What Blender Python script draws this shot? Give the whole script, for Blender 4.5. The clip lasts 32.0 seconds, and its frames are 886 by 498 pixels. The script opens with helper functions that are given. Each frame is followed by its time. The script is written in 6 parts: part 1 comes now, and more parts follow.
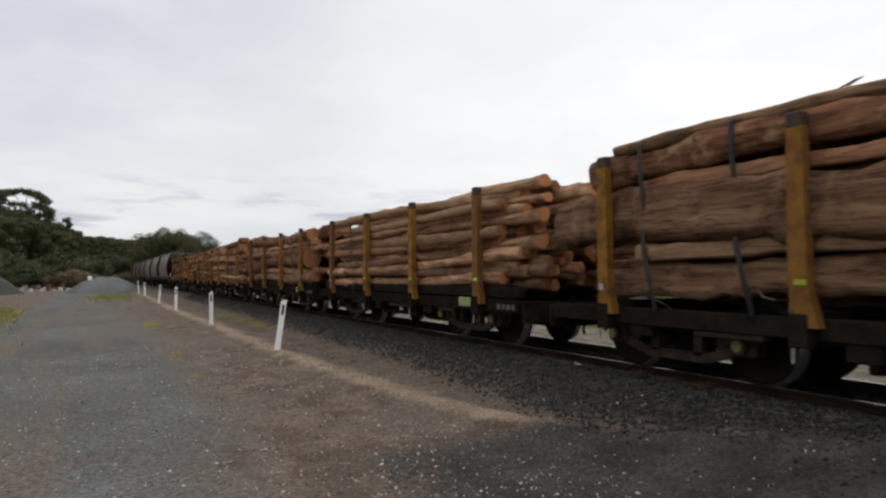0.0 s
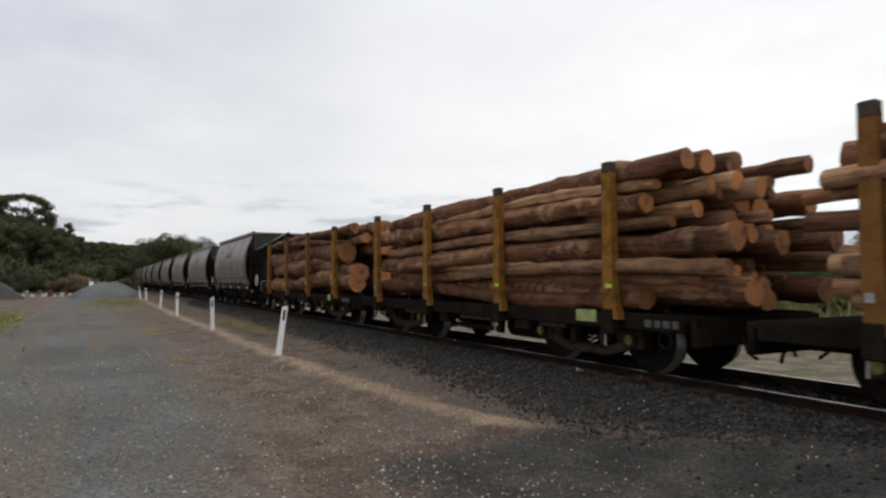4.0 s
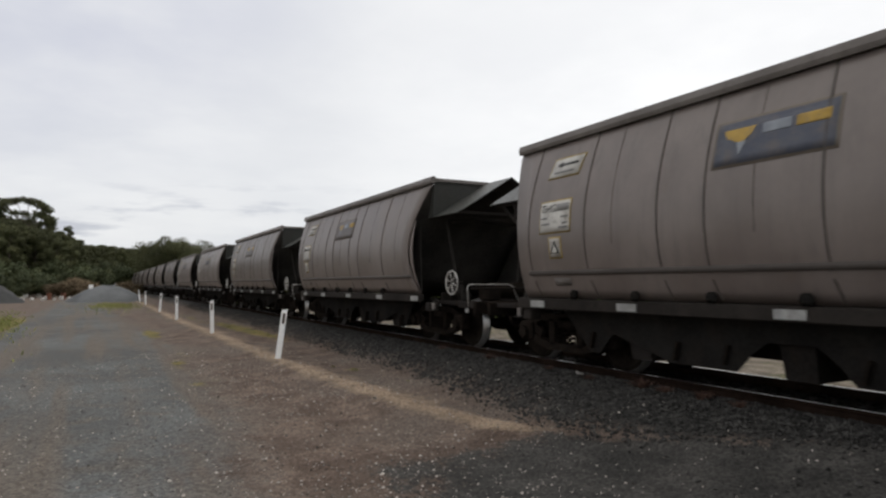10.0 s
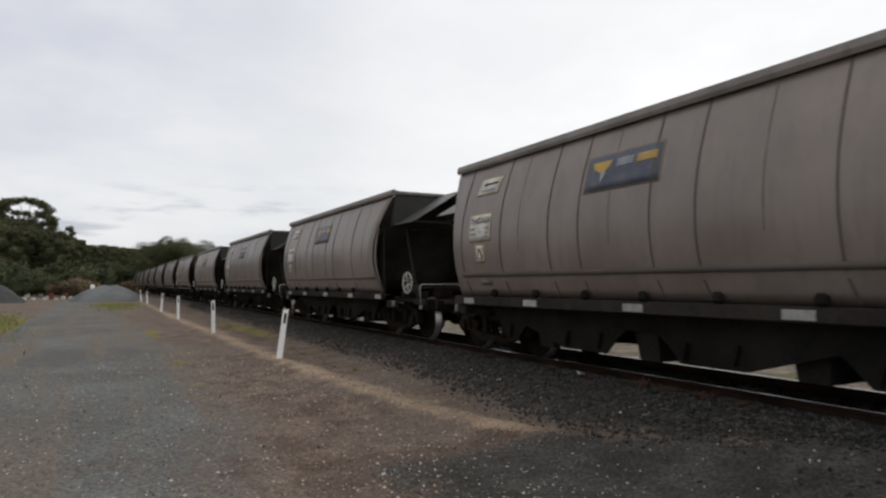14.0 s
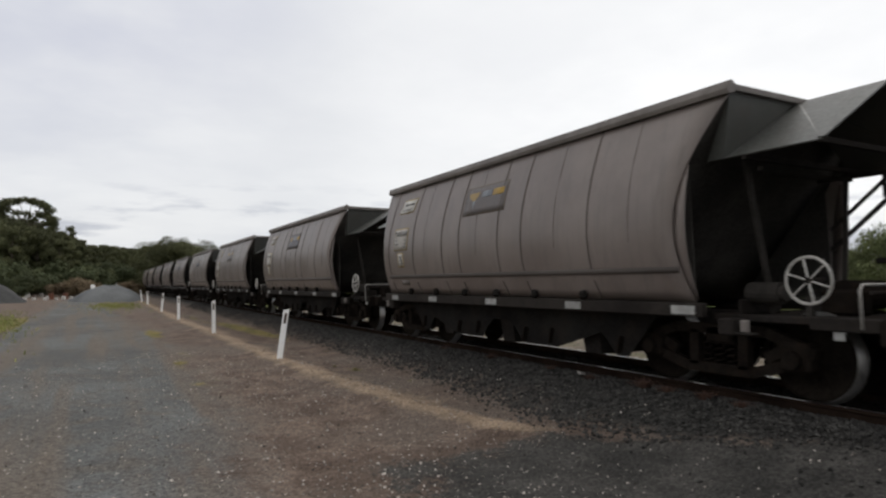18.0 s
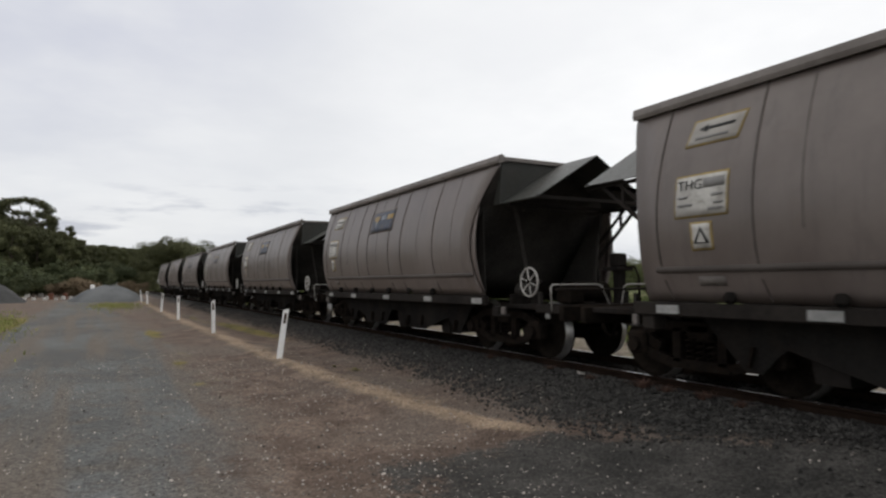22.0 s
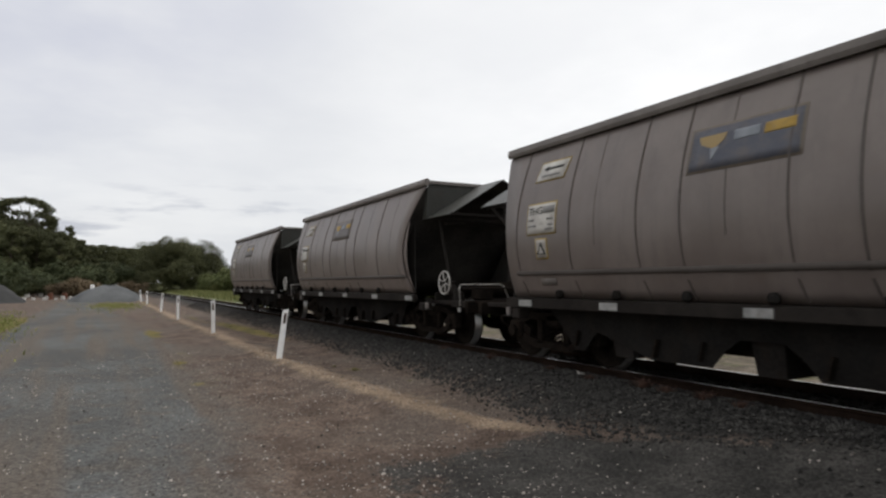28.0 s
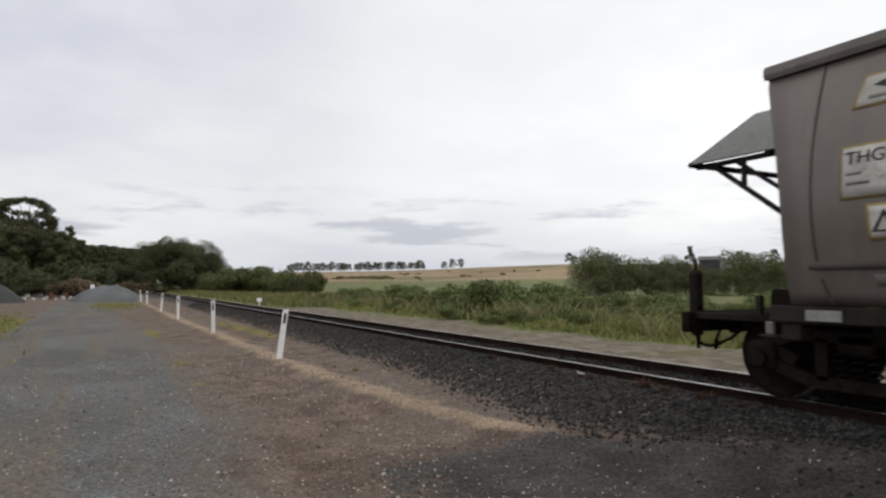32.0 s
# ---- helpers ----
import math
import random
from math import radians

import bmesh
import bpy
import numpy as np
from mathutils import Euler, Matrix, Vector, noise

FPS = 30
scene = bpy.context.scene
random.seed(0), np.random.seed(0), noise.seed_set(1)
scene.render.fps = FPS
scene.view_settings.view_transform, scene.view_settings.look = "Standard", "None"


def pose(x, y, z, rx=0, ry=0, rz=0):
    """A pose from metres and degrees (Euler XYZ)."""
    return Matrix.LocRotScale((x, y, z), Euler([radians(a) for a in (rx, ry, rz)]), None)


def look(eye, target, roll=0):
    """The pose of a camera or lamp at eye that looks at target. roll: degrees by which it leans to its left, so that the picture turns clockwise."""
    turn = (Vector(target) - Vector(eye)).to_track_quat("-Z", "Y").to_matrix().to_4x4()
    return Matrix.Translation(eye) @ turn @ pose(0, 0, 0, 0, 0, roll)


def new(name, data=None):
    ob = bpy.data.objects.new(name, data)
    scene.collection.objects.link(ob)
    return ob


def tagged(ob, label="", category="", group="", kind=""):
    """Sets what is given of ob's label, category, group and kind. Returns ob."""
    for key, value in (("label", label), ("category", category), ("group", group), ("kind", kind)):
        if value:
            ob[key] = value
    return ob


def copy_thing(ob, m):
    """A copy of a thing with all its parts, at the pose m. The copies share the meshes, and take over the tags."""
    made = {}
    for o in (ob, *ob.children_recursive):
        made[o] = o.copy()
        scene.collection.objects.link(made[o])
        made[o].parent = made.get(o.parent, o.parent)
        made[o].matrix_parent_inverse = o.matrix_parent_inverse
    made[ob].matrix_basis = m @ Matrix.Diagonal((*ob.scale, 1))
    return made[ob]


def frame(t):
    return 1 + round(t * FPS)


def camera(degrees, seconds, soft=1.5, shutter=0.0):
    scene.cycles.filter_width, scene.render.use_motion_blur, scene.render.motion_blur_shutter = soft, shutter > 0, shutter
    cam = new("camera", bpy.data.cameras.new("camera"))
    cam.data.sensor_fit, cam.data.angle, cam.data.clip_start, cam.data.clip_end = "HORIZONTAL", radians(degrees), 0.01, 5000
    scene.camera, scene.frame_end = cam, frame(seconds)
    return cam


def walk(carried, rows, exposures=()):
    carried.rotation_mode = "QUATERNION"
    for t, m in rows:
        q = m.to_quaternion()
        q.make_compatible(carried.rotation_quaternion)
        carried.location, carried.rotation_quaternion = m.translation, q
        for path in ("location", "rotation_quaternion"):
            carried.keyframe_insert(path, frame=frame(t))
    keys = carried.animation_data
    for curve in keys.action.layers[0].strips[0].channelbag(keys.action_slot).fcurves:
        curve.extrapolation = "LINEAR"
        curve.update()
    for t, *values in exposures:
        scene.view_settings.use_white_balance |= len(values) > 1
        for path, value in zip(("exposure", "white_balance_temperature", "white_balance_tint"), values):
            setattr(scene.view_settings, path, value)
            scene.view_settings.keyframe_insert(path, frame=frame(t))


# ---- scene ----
# The world: rail heads lie at z = 0, the track runs along +y, the camera stands over the origin.
TRACK_X = 6.615
GROUND_Z = -0.38
EYE = (0.0, 0.0, 1.155)
cam = camera(70.0, 32.0, soft=2.4, shutter=0.12)


def aim(yaw, pitch, roll):
    """Camera pose: yaw to the right of the track's direction, pitch upwards, degrees."""
    y, p = radians(yaw), radians(pitch)
    way = Vector((math.sin(y) * math.cos(p), math.cos(y) * math.cos(p), math.sin(p)))
    return look(EYE, Vector(EYE) + way * 10, roll)


YAW, PITCH, ROLL = 28.256, 3.084, -0.22
walk(cam, [(t, aim(YAW + dy, PITCH + dp, ROLL)) for t, dy, dp in (
    (0.0, 0.24, -0.78), (0.5, 0.24, -0.80), (1.0, 0.23, -0.84), (1.5, 0.22, -0.78), (2.0, 0.14, -0.63),
    (2.5, 0.14, -0.50), (3.0, 0.12, -0.42), (3.5, 0.13, -0.36), (4.5, 0.12, -0.22), (5.5, 0.09, -0.12),
    (6.0, 0.10, -0.10), (6.5, 0.13, -0.18), (7.0, 0.12, -0.08), (8.0, 0.12, -0.04), (9.0, 0.10, 0.0),
    (10.0, 0.16, 0.01), (11.0, 0.12, -0.01), (12.0, 0.11, 0.0), (13.0, 0.11, 0.0), (14.0, 0.05, 0.0),
    (15.5, 0.08, 0.0), (17.0, 0.07, 0.04), (18.0, 0.02, 0.0), (19.0, 0.03, -0.02), (20.0, 0.07, 0.0),
    (21.0, 0.05, -0.02), (22.0, 0.04, 0.0), (23.0, 0.0, 0.06), (24.0, 0.01, 0.05), (25.0, 0.02, 0.0),
    (26.5, 0.03, 0.0), (28.0, 0.06, 0.0), (28.5, 0.08, 0.0), (29.0, 0.01, -0.02), (29.5, 0.12, 0.06),
    (30.0, 0.03, 0.05), (30.5, 0.07, 0.0), (31.0, 0.08, 0.03), (31.5, 0.0, 0.0), (32.0, 0.06, 0.0))])

# ---- daylight ----
SUN_AZ, SUN_EL = radians(75), radians(48)
world = bpy.data.worlds.new("overcast_sky")
scene.world = world
world.use_nodes = True


def sky_nodes():
    nt = world.node_tree
    nt.nodes.clear()
    N = nt.nodes.new
    L = nt.links.new
    out, bg = N("ShaderNodeOutputWorld"), N("ShaderNodeBackground")
    sky = N("ShaderNodeTexSky")
    sky.sky_type, sky.sun_disc = "NISHITA", False
    sky.sun_elevation, sky.sun_rotation = SUN_EL, SUN_AZ
    co = N("ShaderNodeTexCoord")
    sep = N("ShaderNodeSeparateXYZ")
    L(co.outputs["Generated"], sep.inputs[0])

    def math_node(op, a, b=None, clamp=False):
        n = N("ShaderNodeMath")
        n.operation, n.use_clamp = op, clamp
        for i, v in enumerate((a, b)):
            if v is None:
                continue
            if isinstance(v, (int, float)):
                n.inputs[i].default_value = v
            else:
                L(v, n.inputs[i])
        return n.outputs[0]

    def mix(f, a, b):
        n = N("ShaderNodeMix")
        n.data_type = "RGBA"
        for i, v in ((0, f), (6, a), (7, b)):
            if isinstance(v, (int, float)):
                n.inputs[i].default_value = v
            elif isinstance(v, tuple):
                n.inputs[i].default_value = (*v, 1)
            else:
                L(v, n.inputs[i])
        return n.outputs[2]

    def noise_at(scale, detail, vec, rough=0.55):
        n = N("ShaderNodeTexNoise")
        n.inputs["Scale"].default_value, n.inputs["Detail"].default_value = scale, detail
        n.inputs["Roughness"].default_value = rough
        L(vec, n.inputs["Vector"])
        return n.outputs[0]

    def ramp(v, lo, hi):
        n = N("ShaderNodeMapRange")
        n.interpolation_type = "SMOOTHSTEP"
        n.inputs[1].default_value, n.inputs[2].default_value = lo, hi
        L(v, n.inputs[0])
        return n.outputs[0]

    # clouds lie on a flat layer: direction divided by height
    h = math_node("MAXIMUM", sep.outputs[2], 0.0)
    low = math_node("ADD", h, 0.16)
    comb = N("ShaderNodeCombineXYZ")
    L(math_node("DIVIDE", sep.outputs[0], low), comb.inputs[0])
    L(math_node("DIVIDE", sep.outputs[1], low), comb.inputs[1])
    layer = comb.outputs[0]
    # broad grey-blue thinning of the layer
    broad = ramp(noise_at(0.40, 3.0, layer, 0.5), 0.36, 0.64)
    fine = ramp(noise_at(1.1, 5.0, layer, 0.55), 0.32, 0.72)
    # a brighter part of the layer round the hidden sun
    dot = N("ShaderNodeVectorMath")
    dot.operation = "DOT_PRODUCT"
    L(co.outputs["Generated"], dot.inputs[0])
    dot.inputs[1].default_value = (math.sin(radians(60)) * 0.9, math.cos(radians(60)) * 0.9, 0.44)
    glow = math_node("MULTIPLY", ramp(dot.outputs["Value"], 0.70, 0.99), math_node("ADD", 0.6, math_node("MULTIPLY", fine, 0.4)))
    # long dark streaks low over the horizon
    st = N("ShaderNodeMapping")
    st.inputs["Location"].default_value = (0.35, 1.9, 0.4)
    st.inputs["Scale"].default_value = (2.2, 2.2, 15.0)
    L(co.outputs["Generated"], st.inputs[0])
    streak = ramp(noise_at(1.35, 6.0, st.outputs[0], 0.62), 0.49, 0.60)
    band = math_node("MULTIPLY", ramp(sep.outputs[2], 0.025, 0.05), math_node("SUBTRACT", 1.0, ramp(sep.outputs[2], 0.09, 0.17)))
    streak = math_node("MULTIPLY", streak, band)
    base = mix(broad, (0.76, 0.775, 0.81), (0.87, 0.875, 0.89))
    base = mix(math_node("MULTIPLY", fine, 0.55), base, (0.985, 0.985, 0.985))
    # a thinner, bluer part of the layer ahead on the left
    blue = N("ShaderNodeVectorMath")
    blue.operation = "DOT_PRODUCT"
    L(co.outputs["Generated"], blue.inputs[0])
    blue.inputs[1].default_value = (math.sin(radians(-10)) * 0.80, math.cos(radians(-10)) * 0.80, 0.60)
    thin = math_node("MULTIPLY", ramp(blue.outputs["Value"], 0.83, 1.0), math_node("ADD", 0.35, math_node("MULTIPLY", fine, -0.3)))
    base = mix(math_node("MULTIPLY", thin, 2.2, True), base, (0.60, 0.62, 0.74))
    base = mix(glow, base, (1.10, 1.095, 1.085))
    # an overcast sky is brightest overhead
    base = mix(ramp(sep.outputs[2], 0.42, 0.85), base, (1.20, 1.195, 1.18))
    # bluish distance low down, and torn grey cloud over it
    base = mix(math_node("MULTIPLY", math_node("SUBTRACT", 1.0, ramp(sep.outputs[2], 0.02, 0.10)), math_node("ADD", 0.14, math_node("MULTIPLY", ramp(sep.outputs[0], 0.0, 0.4), 0.48))), base, (0.56, 0.60, 0.70))
    base = mix(math_node("MULTIPLY", streak, 0.8), base, (0.52, 0.54, 0.61))
    clouds = N("ShaderNodeVectorMath")
    clouds.operation = "SCALE"
    clouds.inputs["Scale"].default_value = 1.0
    L(base, clouds.inputs[0])
    dim = N("ShaderNodeVectorMath")
    dim.operation = "SCALE"
    dim.inputs["Scale"].default_value = 0.08
    L(sky.outputs[0], dim.inputs[0])
    # thin cover: a little of the clear sky comes through
    L(mix(0.9, dim.outputs[0], clouds.outputs[0]), bg.inputs["Color"])
    bg.inputs["Strength"].default_value = 1.0
    L(bg.outputs[0], out.inputs[0])


sky_nodes()
sun = new("sun", bpy.data.lights.new("sun", "SUN"))
sun.data.energy, sun.data.angle, sun.data.color = 0.5, radians(25), (1.0, 0.96, 0.90)
sun.matrix_world = look((math.sin(SUN_AZ) * 50, math.cos(SUN_AZ) * 50, 50 * math.tan(SUN_EL)), (0, 0, 0))
scene.view_settings.exposure = 0.0


# ---- materials ----
def shader(name):
    m = bpy.data.materials.new(name)
    m.use_nodes = True
    nt = m.node_tree
    bsdf = nt.nodes["Principled BSDF"]
    return m, nt, bsdf


class Nodes:
    """Short hands for node wiring."""

    def __init__(self, nt):
        self.nt = nt

    def add(self, kind, **inputs):
        n = self.nt.nodes.new(kind)
        for k, v in inputs.items():
            self.put(n.inputs[k], v)
        return n

    def put(self, socket, v):
        if isinstance(v, bpy.types.NodeSocket):
            self.nt.links.new(v, socket)
        elif isinstance(v, tuple) and len(v) == 3 and socket.type == "RGBA":
            socket.default_value = (*v, 1)
        else:
            socket.default_value = v

    def coords(self, scale=(1, 1, 1), kind="Object"):
        c = self.add("ShaderNodeTexCoord")
        m = self.add("ShaderNodeMapping", Vector=c.outputs[kind], Scale=scale)
        return m.outputs[0]

    def noise(self, vec, scale, detail=4.0, rough=0.55):
        return self.add("ShaderNodeTexNoise", Vector=vec, Scale=scale, Detail=detail, Roughness=rough).outputs[0]

    def voronoi(self, vec, scale, out=0):
        return self.add("ShaderNodeTexVoronoi", Vector=vec, Scale=scale).outputs[out]

    def ramp(self, v, lo, hi, to_lo=0.0, to_hi=1.0):
        n = self.nt.nodes.new("ShaderNodeMapRange")
        n.interpolation_type = "SMOOTHSTEP"
        for i, x in enumerate((v, lo, hi, to_lo, to_hi)):
            self.put(n.inputs[i], x)
        return n.outputs[0]

    def math(self, op, a, b=0.0, clamp=False):
        n = self.nt.nodes.new("ShaderNodeMath")
        n.operation, n.use_clamp = op, clamp
        self.put(n.inputs[0], a)
        self.put(n.inputs[1], b)
        return n.outputs[0]

    def mix(self, f, a, b, how="MIX"):
        n = self.nt.nodes.new("ShaderNodeMix")
        n.data_type, n.blend_type = "RGBA", how
        self.put(n.inputs[0], f)
        self.put(n.inputs[6], a)
        self.put(n.inputs[7], b)
        return n.outputs[2]

    def bump(self, height, strength=0.4, distance=0.01):
        return self.add("ShaderNodeBump", Height=height, Strength=strength, Distance=distance).outputs[0]

    def value(self, color, v):
        return self.add("ShaderNodeHueSaturation", Color=color, Value=v).outputs[0]

    def rand(self):
        return self.add("ShaderNodeObjectInfo").outputs["Random"]

    def island(self):
        return self.add("ShaderNodeNewGeometry").outputs["Random Per Island"]


def surface(name, dark, light, rough=0.8, metal=0.0, big=1.0, fine=25.0, bump=0.3, dist=0.004, vary=0.12, stretch=(1, 1, 1), dirt=None, dirt_amount=0.5, each=False, spec=0.3, fade=None):
    """A worn surface: two tones in broad patches and grain, and a dirt colour in blotches."""
    m, nt, b = shader(name)
    k = Nodes(nt)
    v = k.coords(stretch)
    n1, n2 = k.noise(v, big, 5.0, 0.6), k.noise(v, fine, 4.0, 0.6)
    f = k.math("ADD", k.math("MULTIPLY", n1, 0.65), k.math("MULTIPLY", n2, 0.35))
    col = k.mix(k.ramp(f, 0.34, 0.66), dark, light)
    if dirt:
        col = k.mix(k.math("MULTIPLY", k.ramp(k.noise(v, big * 2.3, 6.0, 0.65), 0.45, 0.70), dirt_amount), col, dirt)
    col = k.value(col, k.ramp(k.island() if each else k.rand(), 0.0, 1.0, 1 - vary, 1 + vary))
    if fade:
        col = k.mix(k.ramp(k.rand(), 0.35, 0.9, 0.0, 0.78), col, fade)
    b.inputs["Specular IOR Level"].default_value = spec
    k.put(b.inputs["Base Color"], col)
    k.put(b.inputs["Roughness"], k.ramp(n2, 0.3, 0.7, max(0.05, rough - 0.1), min(1.0, rough + 0.1)))
    b.inputs["Metallic"].default_value = metal
    if bump:
        k.put(b.inputs["Normal"], k.bump(n2, bump, dist))
    return m


def ground_material():
    """Compacted gravel, brown dead verge, dark ballast, dirt, grass and dry pasture, told apart by zone attributes."""
    m, nt, b = shader("ground_soil_and_gravel")
    k = Nodes(nt)
    v = k.coords()
    big, mid, fine = k.noise(v, 0.35, 5.0), k.noise(v, 2.2, 5.0, 0.6), k.noise(v, 28.0, 4.0, 0.65)
    peb = k.voronoi(v, 45.0, 1)
    sepc = k.add("ShaderNodeSeparateColor", Color=peb).outputs[0]
    wob = k.math("ADD", k.math("MULTIPLY", k.math("SUBTRACT", mid, 0.5), 0.9), k.math("MULTIPLY", k.math("SUBTRACT", fine, 0.5), 0.7))

    def zone(name, lo=0.40, hi=0.62):
        a = k.nt.nodes.new("ShaderNodeAttribute")
        a.attribute_name = name
        return k.ramp(k.math("ADD", a.outputs["Fac"], wob), lo, hi)

    grey = k.mix(k.ramp(big, 0.35, 0.65), (0.087, 0.087, 0.084), (0.126, 0.129, 0.127))
    lane = k.noise(k.coords((1.6, 0.10, 1.0)), 1.0, 4.0, 0.55)
    grey = k.mix(k.ramp(lane, 0.40, 0.60), grey, (0.128, 0.108, 0.090))
    grey = k.mix(k.math("MULTIPLY", k.ramp(mid, 0.45, 0.70), 0.7), grey, (0.112, 0.098, 0.084))
    brown = k.mix(k.ramp(mid, 0.35, 0.68), (0.084, 0.060, 0.047), (0.168, 0.124, 0.098))
    brown = k.mix(k.ramp(big, 0.42, 0.62), brown, (0.128, 0.101, 0.083))
    straw = k.mix(k.ramp(mid, 0.3, 0.7), (0.205, 0.150, 0.106), (0.310, 0.232, 0.165))
    ballast = k.mix(k.ramp(fine, 0.35, 0.70), (0.020, 0.019, 0.018), (0.056, 0.053, 0.048))
    apron = k.mix(k.ramp(mid, 0.35, 0.70), (0.034, 0.0325, 0.030), (0.064, 0.060, 0.055))
    bed = k.mix(k.ramp(fine, 0.35, 0.70), (0.011, 0.010, 0.009), (0.026, 0.022, 0.019))
    dirt = k.mix(k.ramp(mid, 0.35, 0.70), (0.105, 0.086, 0.064), (0.215, 0.180, 0.142))
    dirt = k.mix(k.ramp(k.noise(v, 0.9, 5.0, 0.7), 0.50, 0.66), dirt, (0.105, 0.100, 0.050))
    weeds = k.mix(k.ramp(mid, 0.35, 0.68), (0.095, 0.085, 0.032), (0.185, 0.145, 0.050))
    green = k.mix(k.ramp(k.noise(v, 0.05, 5.0), 0.38, 0.62), (0.090, 0.108, 0.040), (0.140, 0.150, 0.060))
    green = k.mix(k.ramp(big, 0.45, 0.75), green, (0.150, 0.135, 0.060))
    wheat = k.mix(k.ramp(k.noise(v, 0.02, 5.0), 0.35, 0.65), (0.175, 0.125, 0.068), (0.270, 0.205, 0.125))
    wheat = k.mix(k.ramp(k.noise(v, 0.012, 4.0), 0.55, 0.68), wheat, (0.115, 0.110, 0.045))
    col = green
    for name, c in (("wheat", wheat), ("dirt", dirt), ("verge", brown), ("road", grey), ("weeds", weeds), ("straw", straw), ("apron", apron), ("ballast", ballast), ("bed", bed)):
        lo, hi = {"straw": (0.12, 0.80), "ballast": (0.28, 0.78), "road": (0.30, 0.75)}.get(name, (0.40, 0.62))
        col = k.mix(zone(name, lo, hi), col, c)
    col = k.mix(0.55, col, k.value(col, k.ramp(sepc, 0.0, 1.0, 0.45, 1.7)))
    k.put(b.inputs["Base Color"], col)
    b.inputs["Specular IOR Level"].default_value = 0.12
    k.put(b.inputs["Roughness"], k.ramp(fine, 0.3, 0.7, 0.75, 0.98))
    h = k.math("ADD", k.math("MULTIPLY", k.voronoi(v, 45.0), -0.5), k.math("MULTIPLY", fine, 1.0))
    k.put(b.inputs["Normal"], k.bump(h, 0.7, 0.025))
    return m


def leaf_material(name, dark, light, dry=(0.14, 0.12, 0.04), dry_amount=0.25):
    m, nt, b = shader(name)
    k = Nodes(nt)
    r = k.island()
    v = k.coords()
    col = k.mix(r, dark, light)
    col = k.mix(k.math("MULTIPLY", k.ramp(k.noise(v, 0.7, 3.0), 0.45, 0.75), dry_amount), col, dry)
    col = k.value(col, k.ramp(k.rand(), 0.0, 1.0, 0.8, 1.2))
    k.put(b.inputs["Base Color"], col)
    b.inputs["Roughness"].default_value = 0.65
    b.inputs["Specular IOR Level"].default_value = 0.1
    return m


def log_material(name, dark, light, stain, soot=0.8, pale=0.0):
    """Debarked eucalypt: streaks along the trunk, knots and scorched stains; cut ends through a second slot."""
    m, nt, b = shader(name)
    k = Nodes(nt)
    v = k.coords((6.0, 0.55, 6.0))
    w = k.coords()
    hue = k.math("FRACT", k.math("MULTIPLY", k.rand(), 7.31))
    n1, n2 = k.noise(v, 1.0, 6.0, 0.65), k.noise(v, 2.6, 5.0, 0.7)
    col = k.mix(k.ramp(n1, 0.32, 0.68), dark, light)
    col = k.mix(k.ramp(n2, 0.46, 0.68), col, stain)
    col = k.mix(k.math("MULTIPLY", k.ramp(k.noise(w, 1.7, 6.0, 0.68), 0.47, 0.66), soot), col, (0.034, 0.018, 0.012))
    col = k.mix(k.math("MULTIPLY", k.ramp(k.noise(w, 3.1, 5.0, 0.65), 0.50, 0.66), 0.6), col, (0.40, 0.245, 0.140))
    col = k.mix(k.math("MULTIPLY", k.ramp(hue, 0.45, 1.0), 0.55), col, (0.135, 0.046, 0.024))
    col = k.mix(k.math("MULTIPLY", k.ramp(hue, 0.40, 0.0), pale), col, (0.400, 0.265, 0.160))
    col = k.value(col, k.ramp(k.rand(), 0.0, 1.0, 0.55, 1.35))
    k.put(b.inputs["Base Color"], col)
    b.inputs["Roughness"].default_value = 0.82
    b.inputs["Specular IOR Level"].default_value = 0.12
    k.put(b.inputs["Normal"], k.bump(k.math("ADD", n1, k.math("MULTIPLY", n2, 0.6)), 1.0, 0.05))
    return m


def cut_end_material():
    m, nt, b = shader("sawn_log_end")
    k = Nodes(nt)
    v = k.coords()
    ring = k.add("ShaderNodeTexWave", Vector=k.coords((1, 0, 1)), Scale=14.0, Distortion=2.5, Detail=2.0)
    ring.wave_type, ring.rings_direction = "RINGS", "Y"
    col = k.mix(k.math("MULTIPLY", ring.outputs["Fac"], 0.5), (0.46, 0.195, 0.068), (0.28, 0.10, 0.040))
    col = k.mix(k.ramp(k.noise(v, 5.0, 4.0), 0.5, 0.75), col, (0.13, 0.050, 0.026))
    col = k.value(col, k.ramp(k.rand(), 0.0, 1.0, 0.55, 1.3))
    k.put(b.inputs["Base Color"], col)
    b.inputs["Roughness"].default_value = 0.85
    return m


